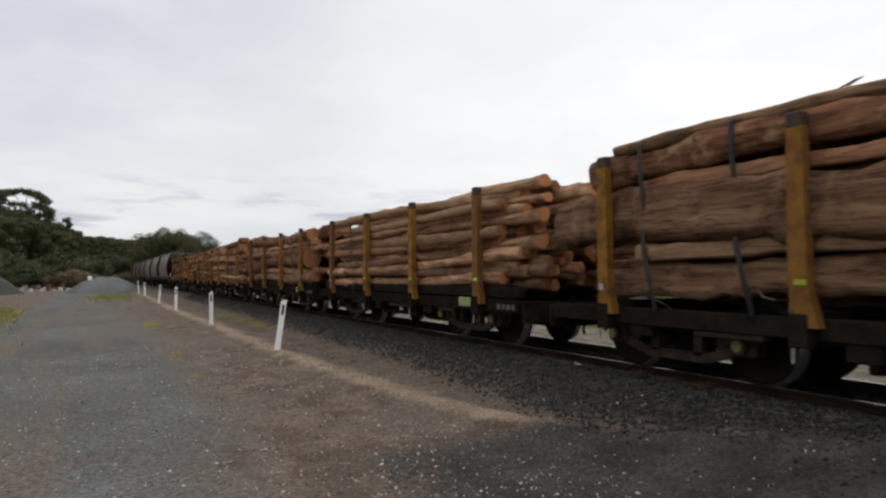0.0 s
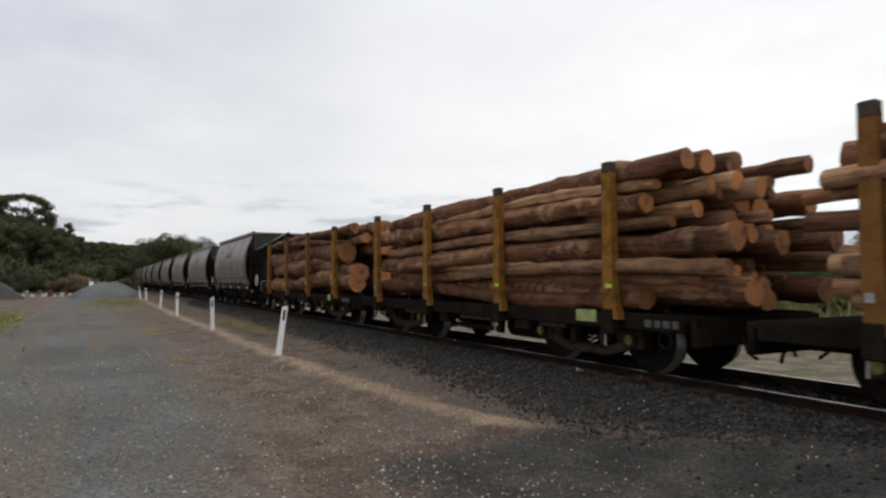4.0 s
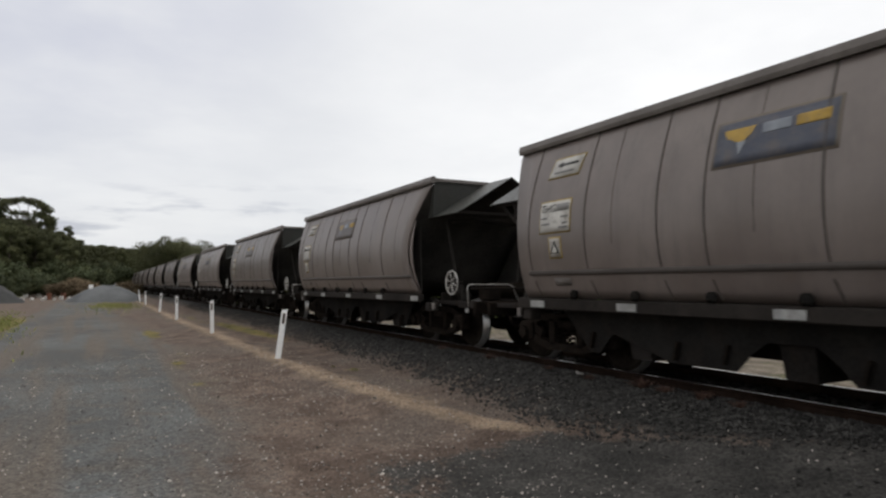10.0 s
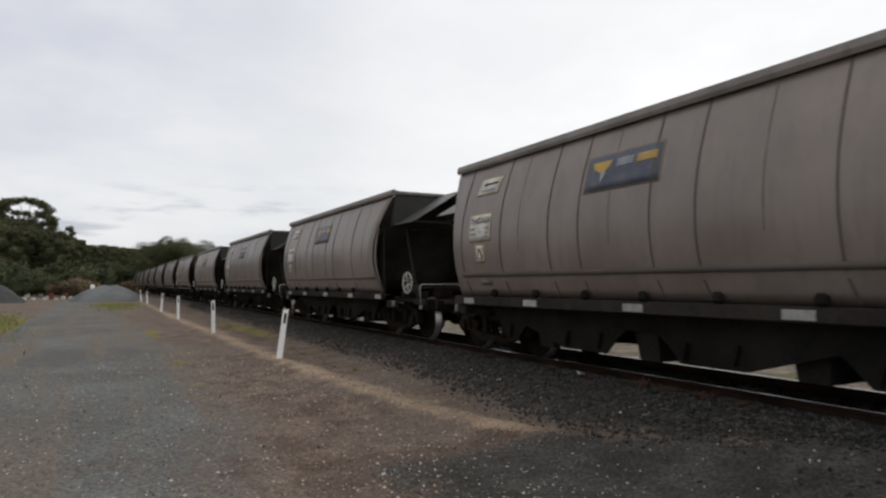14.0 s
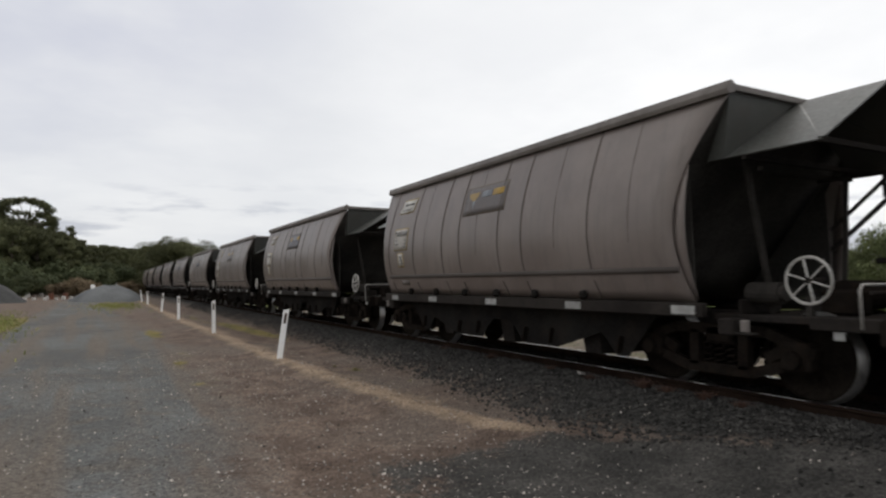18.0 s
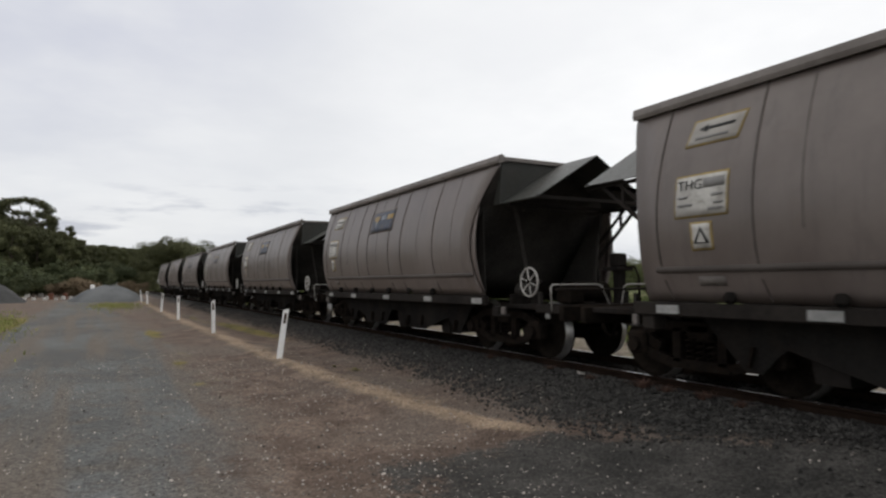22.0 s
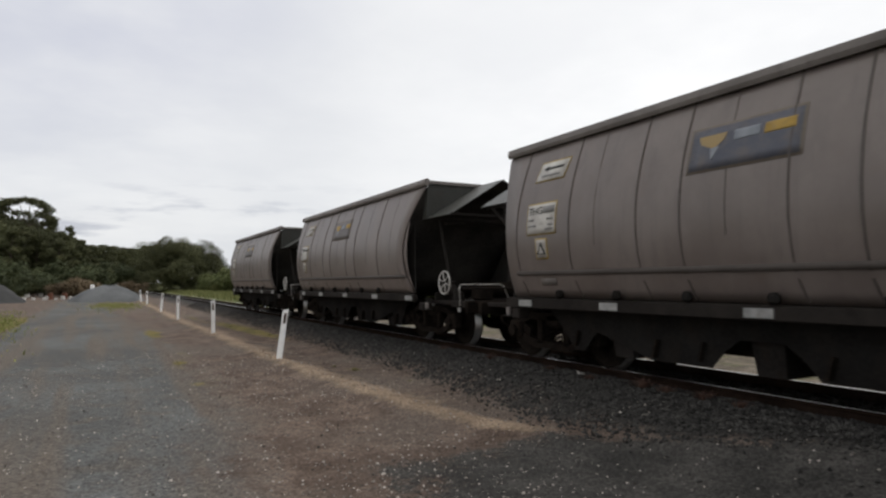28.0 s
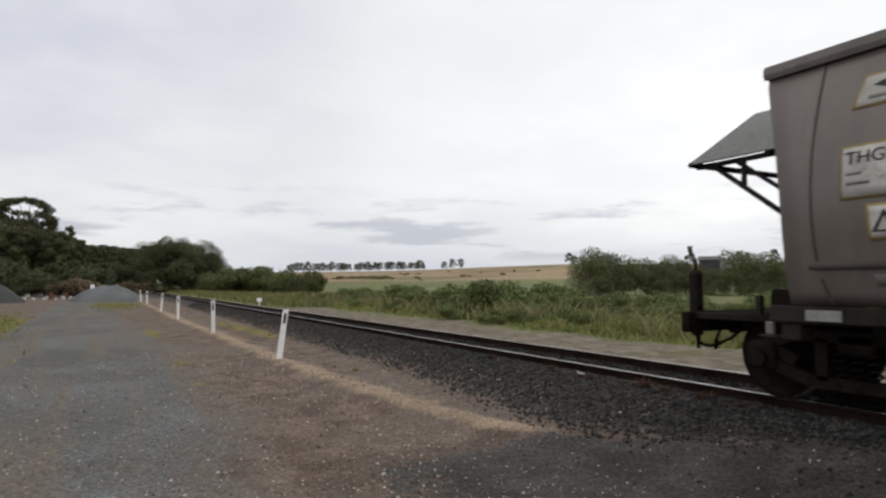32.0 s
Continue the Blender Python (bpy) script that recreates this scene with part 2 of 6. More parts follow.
def wagon_paint():
    """Faded taupe paint under coal dust: rain streaks down the sides and soot towards the welds."""
    m, nt, b = shader("dusty_taupe_wagon_paint")
    k = Nodes(nt)
    v = k.coords()
    s = k.coords((5.0, 5.0, 0.35))
    n1, n2, n3 = k.noise(v, 0.8, 5.0, 0.6), k.noise(s, 1.6, 5.0, 0.65), k.noise(v, 40.0, 3.0, 0.6)
    col = k.mix(k.ramp(n1, 0.35, 0.66), (0.142, 0.115, 0.103), (0.188, 0.156, 0.141))
    col = k.mix(k.math("MULTIPLY", k.ramp(n2, 0.48, 0.72), 0.45), col, (0.105, 0.088, 0.080))
    col = k.mix(k.math("MULTIPLY", k.ramp(k.noise(v, 2.6, 6.0, 0.7), 0.56, 0.74), 0.35), col, (0.150, 0.112, 0.088))
    col = k.mix(k.math("MULTIPLY", n3, 0.18), col, (0.06, 0.055, 0.052))
    k.put(b.inputs["Base Color"], col)
    col = k.value(col, k.ramp(k.rand(), 0.0, 1.0, 0.88, 1.1))
    k.put(b.inputs["Base Color"], col)
    k.put(b.inputs["Roughness"], k.ramp(n1, 0.3, 0.7, 0.32, 0.46))
    k.put(b.inputs["Normal"], k.bump(k.noise(v, 1.7, 3.0), 0.25, 0.03))
    return m


GROUND = ground_material()
PAINT = wagon_paint()
PAINT_RIM = surface("grey_wagon_rim_paint", (0.135, 0.118, 0.108), (0.205, 0.182, 0.168), 0.55, big=1.5, dirt=(0.08, 0.07, 0.06))
# sooty steel, its base colour deepened for the shade in and below the wagons
PAINT_DARK = surface("sooty_shaded_wagon_steel", (0.016, 0.0145, 0.0135), (0.034, 0.030, 0.028), 0.7, big=1.2, dirt=(0.040, 0.028, 0.021), dirt_amount=0.3, spec=0.0)
PAINT_HOOD = surface("dull_grey_hood_steel", (0.042, 0.043, 0.039), (0.076, 0.075, 0.069), 0.45, big=0.8, dirt=(0.05, 0.042, 0.036), bump=0.1)
# body taupe with the shade low on the side put into its colour
SILL = surface("shaded_taupe_sill_paint", (0.017, 0.0145, 0.0135), (0.032, 0.028, 0.025), 0.7, big=1.2, dirt=(0.04, 0.034, 0.03), spec=0.04)
SLOPE = surface("coal_dusted_sheet", (0.034, 0.032, 0.030), (0.070, 0.065, 0.060), 0.8, big=1.2, spec=0.0)
LEG = surface("dusty_grey_steel", (0.024, 0.022, 0.020), (0.050, 0.045, 0.041), 0.8, big=2.0, spec=0.05)
SEAM = surface("dark_weld_seam", (0.055, 0.045, 0.040), (0.088, 0.074, 0.066), 0.7, bump=0.2)
# grimy running gear and skirts: undercarriage shade is mixed into these near-black colours
BOGIE = surface("grimy_shaded_bogie_steel", (0.010, 0.0085, 0.0075), (0.022, 0.018, 0.015), 0.75, big=4.0, dirt=(0.028, 0.018, 0.012), dirt_amount=0.35, spec=0.0)
WHEEL = surface("oily_shaded_wheel_steel", (0.009, 0.0075, 0.0065), (0.020, 0.016, 0.013), 0.75, 0.0, big=5.0, spec=0.0)
SKIRT = surface("shaded_skirt_paint", (0.013, 0.012, 0.0115), (0.024, 0.0225, 0.021), 0.7, big=1.3, dirt=(0.03, 0.024, 0.02), spec=0.0)
RUSTY_BOGIE = surface("rust_brown_bogie_steel", (0.013, 0.009, 0.007), (0.046, 0.031, 0.023), 0.8, big=5.0, dirt=(0.075, 0.050, 0.034), dirt_amount=0.4, spec=0.12)
TREAD = surface("polished_wheel_tread", (0.30, 0.29, 0.28), (0.44, 0.43, 0.42), 0.36, 0.9, bump=0.05)
WHITE = surface("dirty_white_enamel", (0.36, 0.34, 0.32), (0.52, 0.50, 0.47), 0.5, big=6.0, dirt=(0.20, 0.17, 0.14), dirt_amount=0.5)
POST_WHITE = surface("white_post_paint", (0.84, 0.84, 0.83), (0.90, 0.90, 0.89), 0.5, big=5.0, dirt=(0.6, 0.58, 0.53), dirt_amount=0.3, vary=0.03)
REFLECT = surface("grey_white_reflective_tape", (0.22, 0.22, 0.215), (0.35, 0.345, 0.335), 0.4, big=6.0, dirt=(0.2, 0.18, 0.16))
PLACARD = surface("weathered_white_placard", (0.48, 0.46, 0.43), (0.66, 0.64, 0.60), 0.55, big=4.0, dirt=(0.26, 0.23, 0.20), dirt_amount=0.6, fade=(0.30, 0.275, 0.25))
YELLOW_EDGE = surface("faded_yellow_paint", (0.26, 0.18, 0.055), (0.36, 0.26, 0.09), 0.6, big=6.0, dirt=(0.15, 0.12, 0.09))
INK = surface("black_lettering", (0.018, 0.018, 0.018), (0.035, 0.034, 0.033), 0.6, bump=0)
INK_GREY = surface("worn_grey_print", (0.17, 0.165, 0.16), (0.26, 0.25, 0.24), 0.6, bump=0)
LETTER = surface("grimy_stencil_paint", (0.045, 0.043, 0.040), (0.10, 0.096, 0.09), 0.7, big=14.0, bump=0)
LOGO_BLUE = surface("faded_blue_panel", (0.042, 0.054, 0.088), (0.082, 0.090, 0.115), 0.5, big=3.0, dirt=(0.13, 0.110, 0.10), dirt_amount=0.6, fade=(0.135, 0.115, 0.105))
LOGO_YELLOW = surface("faded_logo_yellow", (0.36, 0.225, 0.045), (0.48, 0.31, 0.06), 0.5, big=5.0, dirt=(0.16, 0.13, 0.1), fade=(0.24, 0.18, 0.10))
LOGO_PALE = surface("faded_logo_pale_blue", (0.17, 0.185, 0.21), (0.23, 0.245, 0.27), 0.45, big=5.0, spec=0.4)
PANEL_EDGE = surface("dull_panel_border", (0.135, 0.112, 0.088), (0.175, 0.146, 0.116), 0.6, big=5.0, dirt=(0.11, 0.095, 0.085))
STAKE = surface("worn_ochre_yellow_stake_paint", (0.190, 0.088, 0.018), (0.330, 0.155, 0.024), 0.65, big=1.6, fine=9, dirt=(0.060, 0.028, 0.015), dirt_amount=0.95, spec=0.10, fade=(0.125, 0.058, 0.022))
STAKE_TOP = surface("rusty_dark_stake_steel", (0.035, 0.024, 0.018), (0.085, 0.052, 0.034), 0.7, big=4.0)
HIVIS = surface("lime_reflector", (0.40, 0.56, 0.03), (0.48, 0.66, 0.05), 0.4, bump=0, fade=(0.10, 0.075, 0.02))
AXLE_CAP = surface("dull_lime_axle_cap", (0.110, 0.110, 0.022), (0.19, 0.185, 0.035), 0.6, big=9.0, dirt=(0.03, 0.025, 0.02), dirt_amount=0.8)
LIME = surface("pale_lime_board", (0.20, 0.25, 0.09), (0.30, 0.36, 0.14), 0.6, big=4.0, dirt=(0.1, 0.1, 0.06))
STRAP = surface("grey_webbing_strap", (0.024, 0.023, 0.023), (0.050, 0.048, 0.047), 0.85, big=3.0)
RAIL = surface("rusty_rail_side", (0.014, 0.010, 0.008), (0.032, 0.021, 0.016), 0.8, big=2.0, spec=0.0)
RAIL_TOP = surface("polished_rail_head", (0.58, 0.58, 0.58), (0.70, 0.70, 0.70), 0.34, 0.95, big=0.7, bump=0.03, vary=0)
SLEEPER = surface("weathered_timber_sleeper", (0.055, 0.045, 0.037), (0.115, 0.098, 0.082), 0.9, big=3.0, fine=12, stretch=(0.6, 4, 4), spec=0.06)
STONE_DARK = surface("dark_crushed_basalt", (0.026, 0.025, 0.024), (0.066, 0.063, 0.059), 0.9, big=8.0, vary=0.4, each=True, spec=0.03)
STONE_BLACK = surface("near_black_ballast", (0.014, 0.012, 0.011), (0.032, 0.028, 0.025), 0.9, big=8.0, vary=0.35, each=True, spec=0.0)
PEBBLE = surface("mixed_pale_pebble", (0.13, 0.115, 0.10), (0.34, 0.31, 0.28), 0.9, big=6.0, vary=0.85, each=True, spec=0.15)
CRUSHED = surface("blue_grey_crushed_rock", (0.105, 0.108, 0.110), (0.165, 0.168, 0.170), 0.95, big=0.5, fine=9, bump=0.8, dist=0.08, spec=0.12)
BARK = surface("grey_brown_bark", (0.060, 0.048, 0.038), (0.130, 0.110, 0.090), 0.95, big=1.5, fine=8, bump=0.7, dist=0.03, stretch=(3, 3, 0.6), spec=0.12)
LEAF_DARK = leaf_material("dark_green_woodland_foliage", (0.068, 0.072, 0.036), (0.100, 0.105, 0.052), dry_amount=0.2)
LEAF_BANK = leaf_material("dull_green_bank_foliage", (0.050, 0.060, 0.031), (0.078, 0.092, 0.045), dry_amount=0.3)
DARK_ROCK = surface("dark_grey_crushed_rock", (0.050, 0.050, 0.050), (0.085, 0.084, 0.082), 0.95, big=0.5, fine=9, bump=0.8, dist=0.08, spec=0.12)
LEAF_MID = leaf_material("mid_green_foliage", (0.072, 0.098, 0.034), (0.165, 0.195, 0.072), dry_amount=0.3)
LEAF_SCRUB = leaf_material("olive_scrub_foliage", (0.060, 0.074, 0.029), (0.132, 0.146, 0.058), dry_amount=0.4)
LEAF_GUM = leaf_material("grey_green_gum_foliage", (0.064, 0.078, 0.036), (0.140, 0.158, 0.072), dry_amount=0.3)
LEAF_DRY = leaf_material("dry_olive_bush_foliage", (0.105, 0.092, 0.045), (0.165, 0.145, 0.070), dry_amount=0.4)
LEAF_RUST = leaf_material("reddish_dry_foliage", (0.110, 0.082, 0.052), (0.180, 0.135, 0.085), dry_amount=0.3)
# haze of distance is put into the colour of the ridge leaves
LEAF_RIDGE = leaf_material("hazy_grey_green_foliage", (0.085, 0.092, 0.075), (0.125, 0.132, 0.105), dry_amount=0.1)
DEAD_LEAF = leaf_material("withered_red_brown_leaf", (0.055, 0.032, 0.025), (0.105, 0.062, 0.047), dry_amount=0.1)
GRASS = leaf_material("long_roadside_grass", (0.115, 0.145, 0.040), (0.280, 0.285, 0.105), (0.34, 0.28, 0.14), 0.55)
STRAW_BROWN = leaf_material("brown_dead_grass", (0.250, 0.185, 0.130), (0.380, 0.290, 0.205), (0.20, 0.17, 0.09), 0.3)
STRAW = leaf_material("dead_straw_grass", (0.24, 0.225, 0.115), (0.38, 0.34, 0.18), (0.20, 0.21, 0.08), 0.5)
LINESIDE = leaf_material("olive_lineside_grass", (0.098, 0.112, 0.042), (0.190, 0.195, 0.080), (0.25, 0.20, 0.10), 0.45)
TUFT = leaf_material("low_olive_grass", (0.13, 0.125, 0.055), (0.24, 0.21, 0.10), (0.25, 0.19, 0.11), 0.4)
SHED = surface("dark_shed_cladding", (0.035, 0.037, 0.042), (0.060, 0.062, 0.068), 0.6, big=0.4)
SHED_ROOF = surface("pale_iron_roofing", (0.36, 0.38, 0.40), (0.48, 0.50, 0.52), 0.5, big=0.3)
BLOCK = surface("pale_concrete_block", (0.42, 0.41, 0.38), (0.62, 0.60, 0.56), 0.9, big=2.0)
ORANGE = surface("orange_plastic", (0.12, 0.05, 0.03), (0.18, 0.07, 0.04), 0.5)
LOG_PALE = log_material("pale_debarked_log", (0.205, 0.096, 0.054), (0.47, 0.285, 0.165), (0.095, 0.040, 0.024), 0.5, 0.35)
LOG_RED = log_material("red_brown_log", (0.102, 0.042, 0.024), (0.290, 0.146, 0.080), (0.042, 0.017, 0.010))
LOG_END = cut_end_material()


# ---- mesh tools ----
def mesh_of(name, bm, *mats):
    me = bpy.data.meshes.new(name)
    bm.to_mesh(me)
    bm.free()
    for m in mats:
        me.materials.append(m)
    return me


def part(name, bm, material, parent, label="", at=None):
    """Links a bmesh (or a mesh) as one object under a thing or a part."""
    me = bm if isinstance(bm, bpy.types.Mesh) else mesh_of(name, bm, *(material if isinstance(material, tuple) else (material,)))
    ob = new(name, me)
    ob.parent = parent
    if at is not None:
        ob.matrix_basis = at
    return tagged(ob, label)


def box(bm, lo, hi, bevel=0.0):
    c, s = [(a + b) / 2 for a, b in zip(lo, hi)], [abs(b - a) for a, b in zip(lo, hi)]
    g = bmesh.ops.create_cube(bm, size=1.0, matrix=Matrix.Translation(c) @ Matrix.Diagonal((*s, 1)))
    if bevel:
        edges = list({e for v in g["verts"] for e in v.link_edges})
        bmesh.ops.bevel(bm, geom=edges, offset=bevel, segments=1, affect="EDGES")
    return bm


def one_box(lo, hi, bevel=0.0):
    return box(bmesh.new(), lo, hi, bevel)


def rod(bm, p0, p1, r0, r1=None, n=8, caps=True):
    """A round bar from p0 to p1."""
    p0, p1 = Vector(p0), Vector(p1)
    d = p1 - p0
    m = Matrix.Translation((p0 + p1) / 2) @ d.to_track_quat("Z", "Y").to_matrix().to_4x4()
    bmesh.ops.create_cone(bm, cap_ends=caps, segments=n, radius1=r0, radius2=r0 if r1 is None else r1, depth=d.length, matrix=m)
    return bm


def beam(bm, p0, p1, w, h):
    """A square bar from p0 to p1."""
    p0, p1 = Vector(p0), Vector(p1)
    d = p1 - p0
    m = Matrix.Translation((p0 + p1) / 2) @ d.to_track_quat("Z", "Y").to_matrix().to_4x4() @ Matrix.Diagonal((w, h, d.length, 1))
    bmesh.ops.create_cube(bm, size=1.0, matrix=m)
    return bm


def plate(bm, outline, thick):
    """A flat plate: an outline of 3D points, thickened along its normal."""
    a = [bm.verts.new(p) for p in outline]
    f = bm.faces.new(a)
    f.normal_update()
    n = f.normal * thick
    b = [bm.verts.new(v.co - n) for v in a]
    bm.faces.new(list(reversed(b)))
    for i in range(len(a)):
        j = (i + 1) % len(a)
        bm.faces.new((a[j], a[i], b[i], b[j]))
    return bm


def sheet(rows, thick=0.0):
    """A curved sheet from a grid of points (rows of equal length), thickened if asked."""
    bm = bmesh.new()
    vs = [[bm.verts.new(p) for p in r] for r in rows]
    for r0, r1 in zip(vs, vs[1:]):
        for i in range(len(r0) - 1):
            bm.faces.new((r0[i], r0[i + 1], r1[i + 1], r1[i]))
    if thick:
        bmesh.ops.recalc_face_normals(bm, faces=bm.faces)
        bmesh.ops.solidify(bm, geom=bm.faces[:], thickness=thick)
    for f in bm.faces:
        f.smooth = True
    return bm


def ring(bm, centre, axis, radius, tube, n=24, k=6):
    """A torus round axis ('x' or 'y')."""
    c = Vector(centre)
    vs = []
    for i in range(n):
        a = 2 * math.pi * i / n
        u = Vector((0, math.cos(a), math.sin(a))) if axis == "x" else Vector((math.cos(a), 0, math.sin(a)))
        w = Vector((1, 0, 0)) if axis == "x" else Vector((0, 1, 0))
        vs.append([bm.verts.new(c + u * (radius + tube * math.cos(2 * math.pi * j / k)) + w * tube * math.sin(2 * math.pi * j / k)) for j in range(k)])
    for i in range(n):
        for j in range(k):
            bm.faces.new((vs[i][j], vs[(i + 1) % n][j], vs[(i + 1) % n][(j + 1) % k], vs[i][(j + 1) % k]))
    return bm


def tube(points, r, n=6):
    """One bent round bar through the points."""
    bm = bmesh.new()
    ps = [Vector(p) for p in points]
    loops = []
    for i, p in enumerate(ps):
        d = (ps[min(i + 1, len(ps) - 1)] - ps[max(i - 1, 0)]).normalized()
        q = d.to_track_quat("Z", "Y")
        loops.append([bm.verts.new(p + q @ Vector((r * math.cos(2 * math.pi * j / n), r * math.sin(2 * math.pi * j / n), 0))) for j in range(n)])
    for a, b in zip(loops, loops[1:]):
        o = min(range(n), key=lambda s: (b[s].co - a[0].co).length)
        for j in range(n):
            bm.faces.new((a[j], a[(j + 1) % n], b[(j + 1 + o) % n], b[(j + o) % n])).smooth = True
    bm.faces.new(loops[0][::-1])
    bm.faces.new(loops[-1])
    return bm


def raw_mesh(name, verts, faces, material, smooth=False):
    me = bpy.data.meshes.new(name)
    me.from_pydata(verts.tolist() if hasattr(verts, "tolist") else verts, [], faces.tolist() if hasattr(faces, "tolist") else faces)
    me.materials.append(material)
    if smooth:
        me.polygons.foreach_set("use_smooth", [True] * len(me.polygons))
    return me


# ---- ground ----
def steps(dense_lo, dense_hi, step, far_lo, far_hi, grow=1.13):
    mid = list(np.arange(dense_lo, dense_hi + step / 2, step))
    lo, hi, s = [], [], step
    p = dense_hi
    while p < far_hi:
        s *= grow
        p += s
        hi.append(p)
    s, p = step, dense_lo
    while p > far_lo:
        s *= grow
        p -= s
        lo.append(p)
    return np.array(lo[::-1] + mid + hi)


def smooth(v, lo, hi):
    t = np.clip((np.asarray(v, float) - lo) / (hi - lo), 0, 1)
    return t * t * (3 - 2 * t)


def wave(x, y, s, seed=0.0):
    """Soft, cheap unevenness between -1 and 1."""
    a = np.sin(x * s * 1.7 + y * s * 0.9 + seed) + np.sin(-x * s * 0.8 + y * s * 2.1 + seed * 2.3 + 1.3)
    b = np.sin(x * s * 3.9 - y * s * 2.7 + seed * 1.7) + np.sin(x * s * 2.2 + y * s * 4.6 + seed + 0.4)
    return (a + 0.5 * b) / 3.0


def berm_x(y):
    """Crest of the low bank along the marker posts, bending to the track near the crossing."""
    return np.interp(y, [2.0, 4.4, 5.0, 5.4, 6.3, 7.4, 9.3, 12.3, 20, 28, 60, 140], [4.7, 4.05, 3.82, 3.70, 3.52, 3.34, 3.22, 3.03, 2.98, 2.82, 2.92, 2.9])


def apron_y(x):
    """Edge of the smooth dark apron of the crossing, slanting down along the ballast."""
    return np.interp(x, [0, 4.14, 4.7, 5.3, 5.75, 6.0], [4.85, 5.06, 4.1, 3.0, 2.0, 1.2])


def ballast_foot(y):
    return np.interp(y, [3, 5.4, 6.9, 8.1, 10.4, 12, 15.5, 20, 26, 60], [2.6, 2.55, 2.38, 2.22, 2.02, 2.08, 2.05, 1.85, 1.75, 1.85])


def ground_z(x, y):
    x, y = np.asarray(x, float), np.asarray(y, float)
    d = np.abs(x - TRACK_X)
    near = 1 - smooth(np.hypot(x, y), 60, 200)
    z = GROUND_Z + near * (0.020 * wave(x, y, 0.9) + 0.012 * wave(x, y, 3.1, 2.0))
    b = np.exp(-((x - berm_x(y)) / (0.30 + 0.06 * wave(x, y, 1.3))) ** 2) * (y > 3) * (y < 120)
    z = z + 0.085 * b
    # beyond the track the land falls a little, then rises to a low dry ridge
    z = z - 0.25 * smooth(x, 12, 30)
    r = np.hypot(x, y)
    right = smooth(x - 0.07 * y, 5, 80)
    crest = np.interp(np.degrees(np.arctan2(x, y)), [0, 16, 28, 40, 60], [12.0, 13.0, 14.3, 18.2, 18.0])
    z = z + right * (crest * smooth(r, 110, 640) + 3.0 * smooth(r, 200, 900) * wave(x, y, 0.006, 1.0))
    # wooded bank ahead on the left
    left = 1 - smooth(x + 0.0 * y, -5, 8)
    z = z + left * (2.6 * smooth(y, 95, 170) + 5 * smooth(y, 170, 420))
    foot = np.where(x < TRACK_X, ballast_foot(y), 2.1)
    form = np.where(d < 0.95, -0.115 + 0.02 * smooth(d, 0.6, 0.8), GROUND_Z + 0.02 + 0.275 * (1 - smooth(d, 0.85, foot)))
    form = form + 0.012 * wave(x, y, 7.0, 4.0) * (d < 2.4)
    on = (d < foot) & (y < 500)
    return np.where(on, np.maximum(form, z - 0.02), z)


